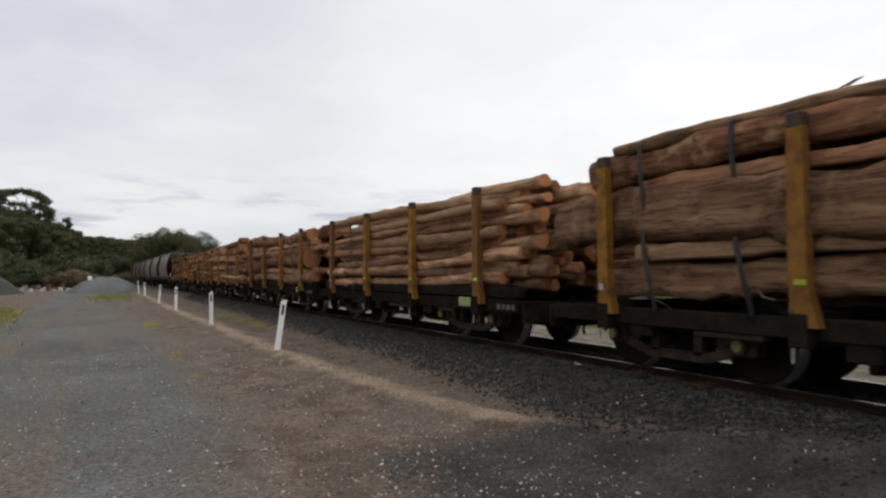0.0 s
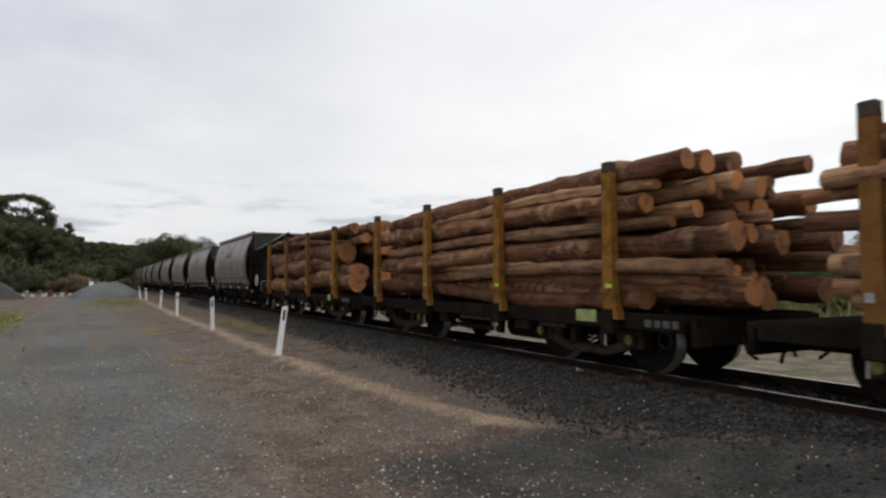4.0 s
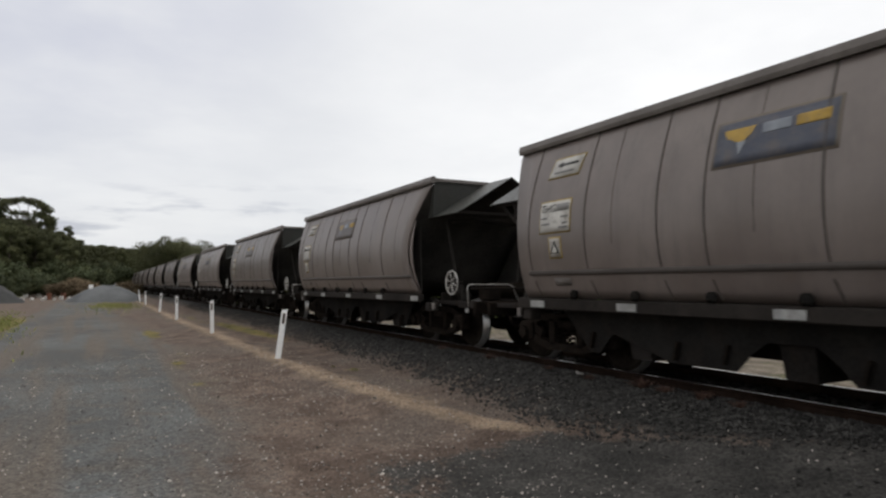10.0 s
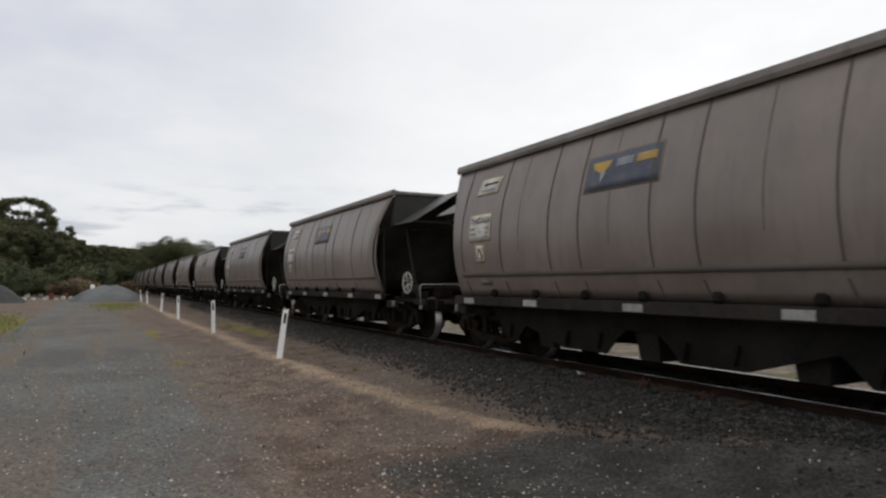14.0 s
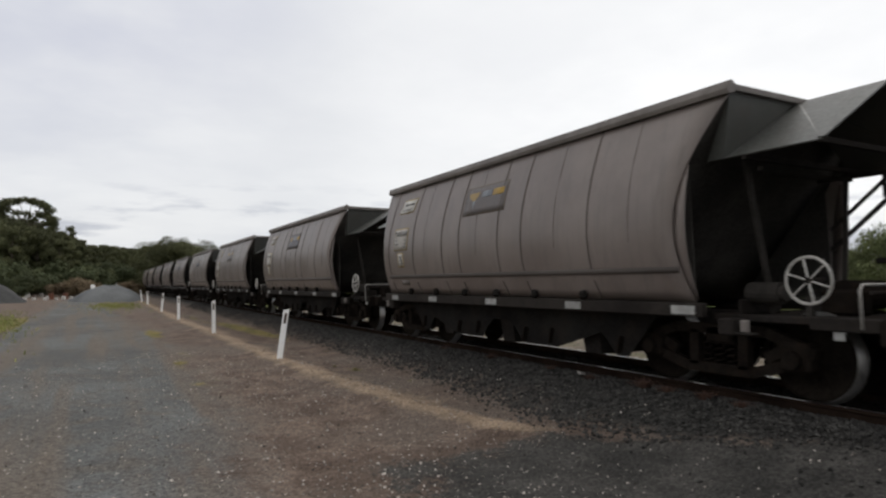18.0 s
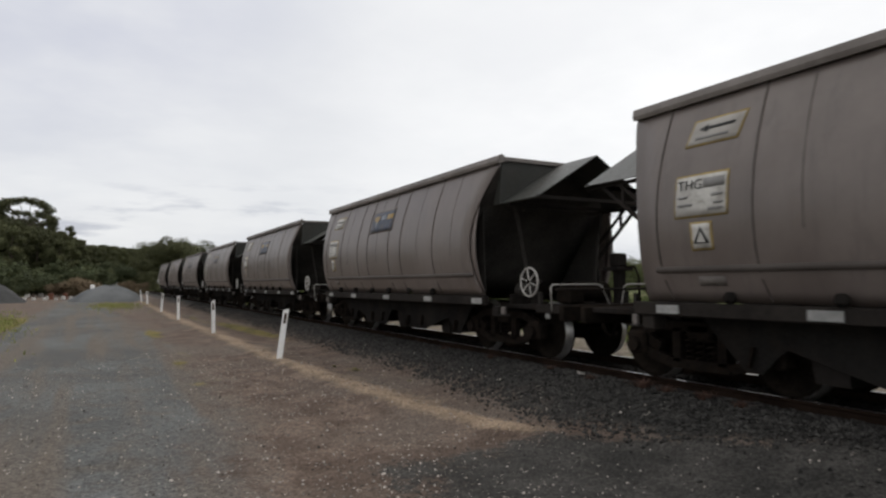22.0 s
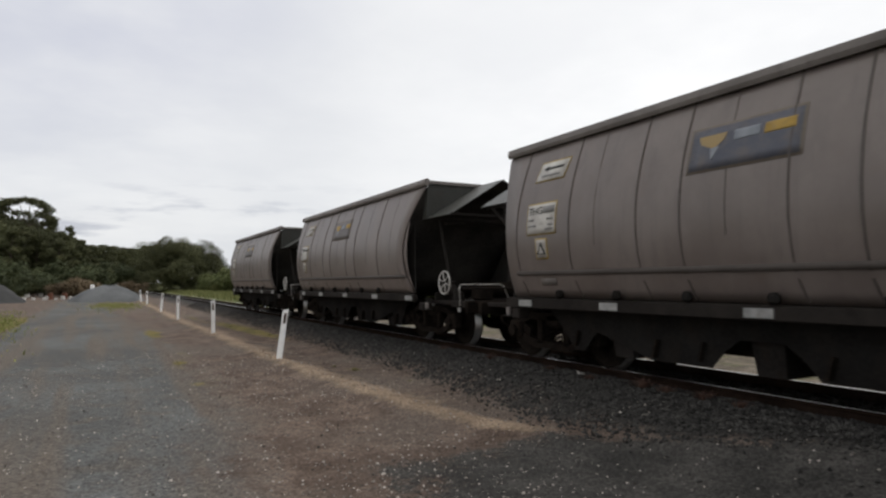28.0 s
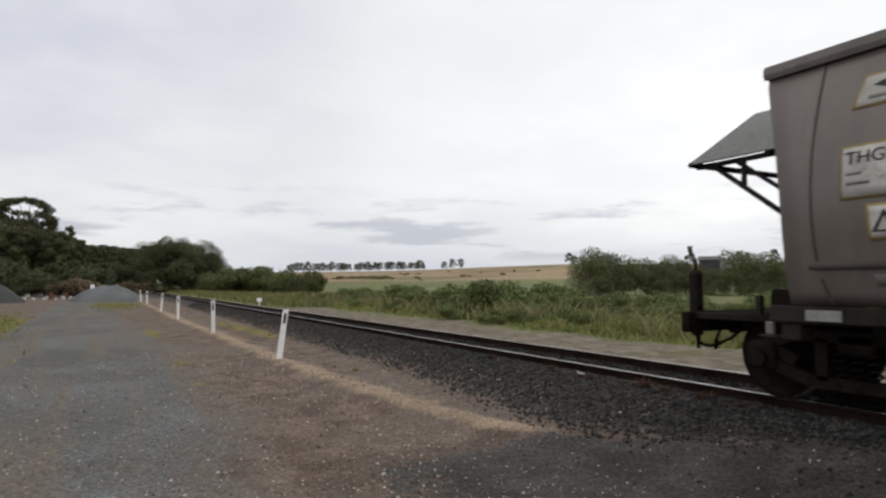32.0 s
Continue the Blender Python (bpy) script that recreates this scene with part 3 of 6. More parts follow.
def build_ground():
    xs = steps(-4.0, 13.0, 0.13, -3200, 3200)
    ys = steps(1.5, 32.0, 0.16, -900, 3600)
    X, Y = np.meshgrid(xs, ys)
    Z = ground_z(X, Y)
    nx, ny = len(xs), len(ys)
    verts = np.stack([X.ravel(), Y.ravel(), Z.ravel()], 1)
    i = np.arange(nx * ny).reshape(ny, nx)
    faces = np.stack([i[:-1, :-1].ravel(), i[:-1, 1:].ravel(), i[1:, 1:].ravel(), i[1:, :-1].ravel()], 1)
    me = raw_mesh("ground", verts, faces, GROUND, True)
    x, y = X.ravel(), Y.ravel()
    d = np.abs(x - TRACK_X)
    foot = np.where(x < TRACK_X, ballast_foot(y), 1.9)
    road_right = np.interp(y, [3, 4.8, 6.1, 7.6, 9.8, 13.6, 19.6, 31, 60], [0.7, 0.9, 1.03, 1.38, 1.46, 1.5, 1.4, 1.0, -0.2])
    road_left = np.interp(y, [0, 20, 30, 60], [-2.6, -2.6, -2.9, -3.2])
    r = np.hypot(x, y)
    soft = lambda v, w: np.clip(0.5 + v / (2 * w), 0, 1)
    zones = {
        "road": np.minimum(soft(road_right + 0.25 * wave(x, y, 0.6, 8.0) - x, 1.1), soft(x - road_left, 0.5)) * (y < 110),
        "verge": soft(TRACK_X + 2 - x, 0.3) * soft(x + 9, 2.0) * (y < 130),
        "straw": np.exp(-((x - berm_x(y) - 0.02) / np.where(x < berm_x(y) + 0.02, 0.22, 0.42 + 0.16 * wave(x, y, 1.1, 5.0))) ** 2) * (0.86 + 0.18 * wave(x, y, 0.9, 3.0)) * smooth(y, 4.7, 5.5) * (y < 70),
        "weeds": np.maximum(np.maximum(sum(np.exp(-((x - wx) / rx) ** 2 - ((y - wy) / ry) ** 2) * k for wx, wy, rx, ry, k in (
            (-3.3, 29.0, 0.75, 8.0, 0.95), (0.8, 52.3, 1.5, 6.5, 0.95), (1.42, 21.5, 0.30, 2.6, 0.80), (1.36, 13.3, 0.22, 1.0, 0.66), (1.42, 10.4, 0.26, 0.6, 0.50),
            (4.45, 20.0, 0.45, 4.5, 0.62), (4.1, 24.5, 0.40, 4.0, 0.60), (3.98, 10.6, 0.22, 0.6, 0.55), (3.6, 31.0, 0.30, 5.0, 0.55))), 0.0),
                            np.exp(-((x - road_right - 0.15) / 0.30) ** 2) * (0.30 + 0.22 * wave(x, y, 0.7, 2.0)) * (y > 9)) * (y < 130),
        "apron": np.minimum(soft(apron_y(x) - y, 1.1), soft(x - 2.0, 1.2)),
        "ballast": soft(foot - 0.30 + 0.16 * wave(x, y, 1.9, 1.0) - d, np.where(x < TRACK_X, 0.80, 0.4)) * (y < 500) * np.where(x < TRACK_X - 0.7, soft(y - apron_y(x) + 0.1, 0.5), 1.0),
        "bed": soft(0.80 - d, 0.10) * (y < 500),
        "dirt": soft(x - TRACK_X, 0.2) * soft(12.2 + np.interp(y, [3, 7, 10, 13], [2.4, 1.8, 0.7, 0.0]) + 0.9 * wave(x, y, 0.35) - x, 0.6) * (y < 40) + np.exp(-((x - 9.3) / 0.5) ** 2) * 0.7 * (y < 160),
        "wheat": smooth(r, 210, 300) * smooth(x - 0.16 * y, 0, 25),
    }
    for name, v in zones.items():
        a = me.attributes.new(name, "FLOAT", "POINT")
        a.data.foreach_set("value", np.ascontiguousarray(np.clip(v, 0, 1), dtype=np.float32))
    return tagged(new("ground", me), "gravel road, brown verge and dry pasture running to the horizon", "ground", kind="structure")


build_ground()


def build_track():
    track = tagged(new("railway_track"), "single narrow-gauge railway track on dark basalt ballast", "railway track", kind="structure")
    head, web = 0.035, 0.008
    prof = [(-0.065, -0.14), (0.065, -0.14), (0.065, -0.128), (web, -0.112), (web, -0.040), (head, -0.030), (head, -0.010), (0.017, 0.0), (-0.017, 0.0), (-head, -0.010), (-head, -0.030), (-web, -0.040), (-web, -0.112), (-0.065, -0.128)]
    for side in (-0.5685, 0.5685):
        bm = bmesh.new()
        ends = [[bm.verts.new((px, y, pz)) for px, pz in prof] for y in (-60.0, 480.0)]
        for i in range(len(prof)):
            j = (i + 1) % len(prof)
            f = bm.faces.new((ends[0][i], ends[0][j], ends[1][j], ends[1][i]))
            f.material_index = 1 if i == 7 else 0
        bm.faces.new(list(reversed(ends[0])))
        bm.faces.new(ends[1])
        part("rail", bm, (RAIL, RAIL_TOP), track, "rusty steel rail with polished head", Matrix.Translation((TRACK_X + side, 0, 0)))
    timber = mesh_of("sleeper", one_box((-1.0, -0.115, -0.11), (1.0, 0.115, 0.0), 0.012), SLEEPER)
    clip = mesh_of("rail_spike", one_box((-0.02, -0.03, 0.0), (0.02, 0.03, 0.03), 0.006), RAIL)
    for i in range(170):
        y = -14 + 0.66 * i
        s = part("sleeper", timber, None, track, at=pose(TRACK_X, y, -0.1425, 0, 0, random.uniform(-1.2, 1.2)))
        if -2 < y < 14:
            for px in (-0.655, -0.482, 0.482, 0.655):
                part("rail_spike", clip, None, s, at=Matrix.Translation((px, 0, 0)))
    return track


build_track()


# ---- the train ----
# Lengthwise places u are counted forwards from a wagon's rear roof corner; local y = u_mid - u, so +y is the rear.
PITCH_H, PITCH_L = 11.16, 10.30
MID = 4.30


def tail_y(t):
    """Place of the rear roof corner of the last wagon along the track: the train slows gently."""
    q = 32.0 - t
    surge = 0.11 * math.exp(-((t - 18.8) / 0.8) ** 2) + 0.085 * math.exp(-((t - 22.0) / 0.7) ** 2)
    return 3.6806 + 6.48083 * q + 0.0374919 * q ** 2 - 0.0000134301 * q ** 3 - 0.00000192755 * q ** 4 + surge


BODY = (  # height, half width, recess of the end edge
    (3.06, 1.165, 0.00), (2.90, 1.225, 0.08), (2.70, 1.300, 0.20), (2.45, 1.385, 0.32), (2.20, 1.445, 0.42), (1.95, 1.475, 0.48),
    (1.70, 1.480, 0.51), (1.45, 1.450, 0.50), (1.22, 1.390, 0.46), (0.95, 1.268, 0.40))
WIDTHS = np.polyfit([r[0] for r in BODY], [r[1] for r in BODY], 4)
RECESS = np.polyfit([r[0] for r in BODY], [r[2] for r in BODY], 4)


def half_width(z):
    return float(np.polyval(WIDTHS, z))


def rear_recess(z):
    """The rear edge sweeps in less than the front one."""
    return max(-0.02, 0.60 * end_recess(z) - 0.04)


def end_recess(z):
    return float(max(0.0, np.polyval(RECESS, z)))


def Yu(u):
    return MID - 0.963 * (u + 0.03)


def bogie(parent, u, steel, caps=None):
    """Three-piece bogie: cast side frames with windows, springs, bolster, two wheelsets with axle boxes."""
    bg = new("bogie")
    bg.parent = parent
    bg.matrix_basis = Matrix.Translation((0, u, 0))
    wb = 0.875
    for sx in (-1, 1):
        bm = bmesh.new()
        x0 = sx * 0.80
        def bar(pts, w=0.10):
            for a, b in zip(pts, pts[1:]):
                beam(bm, (x0, a[0], a[1]), (x0, b[0], b[1]), w, 0.11)
        bar([(-1.05, 0.47), (-0.55, 0.66), (0.55, 0.66), (1.05, 0.47)])
        bar([(-1.0, 0.42), (-0.40, 0.24), (0.40, 0.24), (1.0, 0.42)])
        bar([(-0.30, 0.64), (-0.30, 0.26)])
        bar([(0.30, 0.64), (0.30, 0.26)])
        bar([(-0.85, 0.55), (-0.55, 0.40)], 0.08)
        bar([(0.85, 0.55), (0.55, 0.40)], 0.08)
        part("side_frame", bm, steel, bg, "grimy cast steel bogie side frame")
        for sy in (-1, 1):
            bm = bmesh.new()
            box(bm, (x0 - 0.10, sy * wb - 0.15, 0.30), (x0 + 0.10, sy * wb + 0.15, 0.58), 0.03)
            rod(bm, (x0 + sx * 0.09, sy * wb, 0.42), (x0 + sx * 0.16, sy * wb, 0.42), 0.09, n=10)
            part("axle_box", bm, steel, bg)
            if caps:
                part("axle_cap", rod(bmesh.new(), (x0 + sx * 0.155, sy * wb, 0.42), (x0 + sx * 0.185, sy * wb, 0.42), 0.058, n=12), caps, bg, "dull lime-yellow axle cap")
        for dy in (-0.14, 0.0, 0.14):
            pts = [(x0 + 0.052 * math.cos(1.05 * i), dy + 0.052 * math.sin(1.05 * i), 0.29 + 0.0105 * i) for i in range(29)]
            part("spring", tube(pts, 0.013, 4), BOGIE, bg)
    bm = bmesh.new()
    box(bm, (-0.85, -0.16, 0.50), (0.85, 0.16, 0.70), 0.03)
    part("bolster", bm, BOGIE, bg)
    for sy in (-1, 1):
        bm = beam(bmesh.new(), (-0.62, sy * 0.36, 0.42), (0.62, sy * 0.36, 0.42), 0.07, 0.10)
        for sx in (-1, 1):
            box(bm, (sx * 0.57 - 0.05, sy * 0.40 - 0.05, 0.28), (sx * 0.57 + 0.05, sy * 0.40 + 0.03, 0.56), 0.01)
        part("brake_beam", bm, BOGIE, bg)
    for sy in (-1, 1):
        part("wheelset", WHEELSET, None, bg, "dark steel wheelset with bright worn treads", Matrix.Translation((0, sy * wb, 0.42)))
    return bg


def wheelset_mesh():
    bm = bmesh.new()
    rod(bm, (-0.78, 0, 0), (0.78, 0, 0), 0.065, n=10)
    for sx in (-1, 1):
        prof = [(0.470, 0.09), (0.475, 0.30), (0.452, 0.36), (0.452, 0.448), (0.480, 0.448), (0.492, 0.422), (0.600, 0.415), (0.600, 0.36), (0.560, 0.30), (0.575, 0.12), (0.640, 0.10), (0.640, 0.06)]
        n = 28
        loops = [[bm.verts.new((sx * px, pr * math.cos(2 * math.pi * i / n), pr * math.sin(2 * math.pi * i / n))) for i in range(n)] for px, pr in prof]
        for q, (a, b) in enumerate(zip(loops, loops[1:])):
            for i in range(n):
                f = bm.faces.new((a[i], a[(i + 1) % n], b[(i + 1) % n], b[i]))
                f.smooth = True
                f.material_index = 1 if q in (4, 5) else 0
        for i in range(6):
            a = math.pi * i / 3
            rod(bm, (sx * 0.585, 0.2 * math.cos(a), 0.2 * math.sin(a)), (sx * 0.60, 0.2 * math.cos(a), 0.2 * math.sin(a)), 0.03, n=6)
    bmesh.ops.recalc_face_normals(bm, faces=bm.faces)
    return mesh_of("wheelset", bm, WHEEL, TREAD)


WHEELSET = wheelset_mesh()


def bar_text(parent, name, text, size, at, material, label=""):
    """Raised lettering with the built-in font, turned to face -x."""
    cu = bpy.data.curves.new(name, "FONT")
    cu.body, cu.size, cu.extrude = text, size, 0.001
    cu.align_x = "LEFT"
    tmp = bpy.data.objects.new(name, cu)
    me = bpy.data.meshes.new_from_object(tmp)
    bpy.data.objects.remove(tmp)
    me.materials.clear()
    me.materials.append(material)
    ob = new(name, me)
    ob.parent = parent
    ob.matrix_basis = at
    return tagged(ob, label)


def side_point(u, z, proud, side=-1):
    return Vector((side * (half_width(z) + proud), Yu(u), z))


def skin_patch(u0, u1, z0, z1, proud, thick=0.004, nu=2, nz=5, skew=0.0):
    """A thin plate that follows the curve of the wagon's near side."""
    rows = []
    for j in range(nz + 1):
        z = z0 + (z1 - z0) * j / nz
        s = skew * j / nz
        rows.append([side_point(u0 + s + (u1 - u0) * i / nu, z, proud) for i in range(nu + 1)])
    return sheet(rows, thick)


def facing(u, z, proud):
    """Pose of lettering on the near side: reads along the train, leaning with the skin."""
    lean = math.atan2(half_width(z + 0.05) - half_width(z - 0.05), 0.10)
    p = side_point(u, z, proud)
    right, up = Vector((0, -1, 0)), Vector((-math.sin(lean), 0, math.cos(lean)))
    m = Matrix((right, up, right.cross(up))).transposed().to_4x4()
    return Matrix.Translation(p) @ m


def hand_wheel(parent, x, u, z, sx):
    hw = new("hand_wheel")
    hw.parent = parent
    hw.matrix_basis = Matrix.Translation((x, Yu(u), z))
    tagged(hw, "white-painted brake hand wheel with six spokes")
    bm = ring(bmesh.new(), (0, 0, 0), "x", 0.205, 0.014, 28, 6)
    part("wheel_rim", bm, WHITE, hw)
    for i in range(6):
        a = math.pi * i / 3 + 0.3
        bm = beam(bmesh.new(), (0, 0, 0), (0, 0.200 * math.cos(a), 0.200 * math.sin(a)), 0.019, 0.011)
        part("spoke", bm, WHITE, hw)
    bm = rod(bmesh.new(), (-0.02, 0, 0), (0.22 * -sx, 0, 0), 0.028, n=8)
    part("hub", bm, PAINT_DARK, hw)
    return hw


def hopper_wagon():
    w = tagged(new("hopper_wagon"), "dusty taupe bogie coal hopper wagon with curved ribbed sides", "hopper wagon", "hopper wagons of the train")
    L = 8.60
    # curved side sheets, with end edges that sweep inwards
    for side, nm in ((-1, "side_panel"), (1, "side_panel")):
        rows = []
        for z in np.linspace(3.06, 0.95, 19):
            e, back = end_recess(z), rear_recess(z)
            rows.append([(side * half_width(z), Yu(back + (L - e - back) * i / 24), z) for i in range(25)])
        part(nm, sheet(rows, 0.02), PAINT, w, "curved taupe side sheet streaked with coal dust")
        # upright ribs over the skin
        for u in (0.54, 1.70, 2.18, 2.88, 3.50, 4.05, 4.70, 5.32, 6.08, 6.75, 7.45):
            strong = u in (0.54, 1.70, 2.88, 3.50, 4.70, 5.32, 6.75)
            bm = bmesh.new()
            zs = [3.03, 2.7, 2.45, 2.2, 1.95, 1.7, 1.45, 1.24] if strong else [2.98, 2.6, 2.2, 1.9, 1.6]
            wd = 0.011 if strong else 0.006
            rows = [[(side * (half_width(z) + 0.004 + (0.008 if strong else 0.003) * k), Yu(u + d), z) for d, k in ((-wd, 0), (-wd * 0.6, 1), (wd * 0.6, 1), (wd, 0))] for z in zs]
            bm.free()
            part("rib", sheet(rows), SEAM, w)
            if strong:
                part("lower_rib", sheet([[(side * (half_width(z) + 0.004 + 0.012 * k), Yu(u + d + (1.2 - z) * 0.18), z) for d, k in ((-wd, 0), (0, 1), (wd, 0))] for z in (1.18, 1.08, 0.97)]), SEAM, w)
        # top rim, waist weld and sill
        bm = bmesh.new()
        prof = [(1.130, 3.035), (1.230, 3.020), (1.246, 3.065), (1.230, 3.140), (1.180, 3.160), (1.130, 3.135)]
        ends = [[bm.verts.new((side * px, Yu(u), pz)) for px, pz in prof] for u in (-0.03, L + 0.03)]
        for i in range(6):
            bm.faces.new((ends[0][i], ends[0][(i + 1) % 6], ends[1][(i + 1) % 6], ends[1][i]))
        bm.faces.new(ends[0])
        bm.faces.new(ends[1])
        bmesh.ops.recalc_face_normals(bm, faces=bm.faces)
        part("top_rim", bm, PAINT_RIM, w, "grey rolled top rim")
        e = 0.47
        rows = [[(side * (half_width(1.285) + 0.004 + dx), Yu(e + (L - 2 * e) * i / 8), 1.285 + dz) for i in range(9)] for dx, dz in ((0.0, 0.035), (0.022, 0.02), (0.022, -0.02), (0.0, -0.035))]
        part("waist_rail", sheet(rows), SEAM, w)
        part("sill", box(bmesh.new(), (side * 1.24, Yu(0.02), 0.80), (side * 1.335, Yu(L - 0.28), 0.945), 0.012), SILL, w, "taupe side sill, darkened with the shade under the hopper")
        for u in (0.37, 2.10, 4.12, 6.13, 7.93):
            part("reflector", box(bmesh.new(), (side * 1.332, Yu(u), 0.825), (side * 1.345, Yu(u + 0.31), 0.915)), REFLECT, w, "dirty white reflective strip")
        # small brackets over the sill
        for u in (1.26, 2.34, 3.39, 4.38, 5.39, 6.44):
            part("bracket", box(bmesh.new(), (side * 1.30, Yu(u), 0.95), (side * 1.385, Yu(u + 0.12), 1.06), 0.03), SKIRT, w)
    # slope sheets and the cover of the load
    for s, (ua, ub) in ((0, (0.05, 1.75)), (1, (L - 0.05, L - 1.75))):
        rows = [[(x * (half_width(2.98 - 2.05 * f) - 0.02), Yu(ua + (ub - ua) * f), 2.98 - 2.05 * f) for x in (-1, -0.5, 0, 0.5, 1)] for f in (0, 0.17, 0.33, 0.5, 0.66, 0.83, 1)]
        part("slope_sheet", sheet(rows, 0.02), SLOPE, w, "dark sloping end sheet")
        # end web plates either side of the slope sheet, behind the side sheets
        for side in (-1, 1):
            k = 1 if s == 0 else -1
            u0 = 0.0 if s == 0 else L
            bm = plate(bmesh.new(), [(side * 1.20, Yu(u0 + k * 0.52), 2.35), (side * 1.20, Yu(u0 + k * 1.75), 0.95), (side * 1.20, Yu(u0 + k * 0.46), 0.95)], 0.012)
            part("end_web", bm, SLOPE, w)
            # return flange that closes the curved end edge from inside
            rows = []
            for f in np.linspace(0, 1, 8):
                z = 2.35 - 1.38 * f
                edge, chord = (rear_recess(z) if s == 0 else end_recess(z)) + 0.06, end_recess(2.35) * (1 - f) + (end_recess(0.97) - 0.02) * f
                rows.append([(side * (half_width(z) - 0.035), Yu(u0 + k * u), z) for u in (edge, min(chord, edge - 0.01))])
            bm = sheet(rows, 0.012)
            part("end_flange", bm, PAINT, w, "taupe return flange inside the curved side sheet")
    rows = [[(x, Yu(0.1 + (L - 0.2) * i / 10), 3.00 + 0.05 * (1 - (x / 1.15) ** 2)) for i in range(11)] for x in (-1.15, -0.7, 0, 0.7, 1.15)]
    part("roof_sheet", sheet(rows, 0.01), PAINT_HOOD, w, "grey roof sheet")
    # gabled hoods over the ends, with their trusses
    for k, u0 in ((-1, 0.0), (1, L)):
        tip, back = u0 + k * (1.04 if k < 0 else 0.90), u0 - k * 0.34
        hood = new("end_hood")
        hood.parent = w
        tagged(hood, "dark steel gabled hood over the wagon end")
        for side in (-1, 1):
            bm = bmesh.new()
            p = [(0, u0 - k * 0.02, 3.10), (0, tip, 3.10), (side * 1.14, tip, 2.40), (side * 1.13, back + k * 0.22, 2.40), (side * 1.12, back, 2.40), (side * 1.15, u0 - k * 0.02, 3.07), (side * 0.04, u0 - k * 0.02, 3.085)]
            v = [bm.verts.new((x, Yu(u), z)) for x, u, z in p]
            for f in ((0, 1, 2), (0, 2, 6), (6, 2, 3), (6, 3, 5), (5, 3, 4)):
                bm.faces.new([v[i] for i in f])
            bmesh.ops.recalc_face_normals(bm, faces=bm.faces)
            bmesh.ops.solidify(bm, geom=bm.faces[:], thickness=0.014)
            part("hood_slope", bm, PAINT_HOOD, hood)
        part("tie_bar", beam(bmesh.new(), (-1.12, Yu(tip - k * 0.02), 2.40), (1.12, Yu(tip - k * 0.02), 2.40), 0.05, 0.05), PAINT_DARK, hood)
        part("tie_bar", beam(bmesh.new(), (-1.12, Yu(u0 + k * 0.10), 2.38), (1.12, Yu(u0 + k * 0.10), 2.38), 0.05, 0.05), PAINT_DARK, hood)
        part("end_trim", beam(bmesh.new(), (-1.16, Yu(u0), 3.09), (1.16, Yu(u0), 3.09), 0.06, 0.06), PAINT_RIM, hood)
        for side in (-1, 1):
            if k > 0 and side < 0:
                continue
            for (ua, za), (ub, zb), wd in (((tip - k * 0.24, 2.37), (u0 - k * 0.35, 1.53), 0.042), ((tip - k * 0.62, 2.37), (tip - k * 0.62, 2.09), 0.038),
                                           ((tip - k * 0.54, 2.36), (u0 - k * 0.35, 1.77), 0.036), ((tip - k * 0.05, 2.37), (u0 - k * 0.50, 2.37), 0.045)):
                part("hood_strut", beam(bmesh.new(), (side * 1.04, Yu(ua), za), (side * 1.04, Yu(ub), zb), wd, wd), PAINT_DARK, hood)
        # splayed legs that carry the slope sheet
        for side in (-1, 1):
            part("end_leg", beam(bmesh.new(), (side * 0.62, Yu(u0 + k * 0.02), 0.83), (side * 0.88, Yu(u0 - k * 0.06), 2.38), 0.048, 0.048), LEG, w, "dusty grey splayed end leg")
            part("end_brace", beam(bmesh.new(), (side * 0.80, Yu(u0 + k * 0.05), 2.30), (side * 0.10, Yu(u0 - k * 0.45), 2.38), 0.045, 0.045), LEG, w)
        # end platform, headstock, gear on the platform (the leading platform is longer)
        u0 = u0 + (0.15 if k > 0 else 0.0)
        part("end_platform", box(bmesh.new(), (-0.95, Yu(u0 - k * 0.6), 0.76), (0.95, Yu(u0 + k * 1.18), 0.83), 0.01), PAINT_DARK, w, "dark steel end platform")
        part("headstock", box(bmesh.new(), (-1.08, Yu(u0 + k * 1.14), 0.62), (1.08, Yu(u0 + k * 1.24), 0.84), 0.015), BOGIE, w)
        bm = bmesh.new()
        box(bm, (-0.10, Yu(u0 + k * 1.20), 0.58), (0.10, Yu(u0 + k * 1.36), 0.78), 0.03)
        box(bm, (-0.13, Yu(u0 + k * 1.34), 0.56), (0.08, Yu(u0 + k * 1.42), 0.80), 0.03)
        part("coupler", bm, BOGIE, w, "dark automatic coupler")
        for side in (-1, 1):
            pts = [(side * 0.42, Yu(u0 + k * 1.24), 0.66), (side * 0.42, Yu(u0 + k * 1.33), 0.48), (side * 0.36, Yu(u0 + k * 1.38), 0.40), (side * 0.28, Yu(u0 + k * 1.40), 0.46)]
            bm = tube(pts, 0.022)
            part("brake_hose", bm, BOGIE, w)
            # bogie corner steps and jacking pads
            part("jacking_pad", box(bmesh.new(), (side * 1.10, Yu(u0 - k * 0.10), 0.64), (side * 1.29, Yu(u0 - k * 0.28), 0.80), 0.015), SILL, w)
            lug = part("lifting_lug", box(bmesh.new(), (side * 1.24, Yu(u0 - k * 0.02), 0.68), (side * 1.29, Yu(u0 + k * 0.06), 0.795), 0.01), PAINT_RIM, w, "pale lifting lug under the sill")
            part("lug_plate", box(bmesh.new(), (side * 1.20, Yu(u0 - k * 0.06), 0.660), (side * 1.31, Yu(u0 + k * 0.12), 0.676), 0.004), LEG, lug)
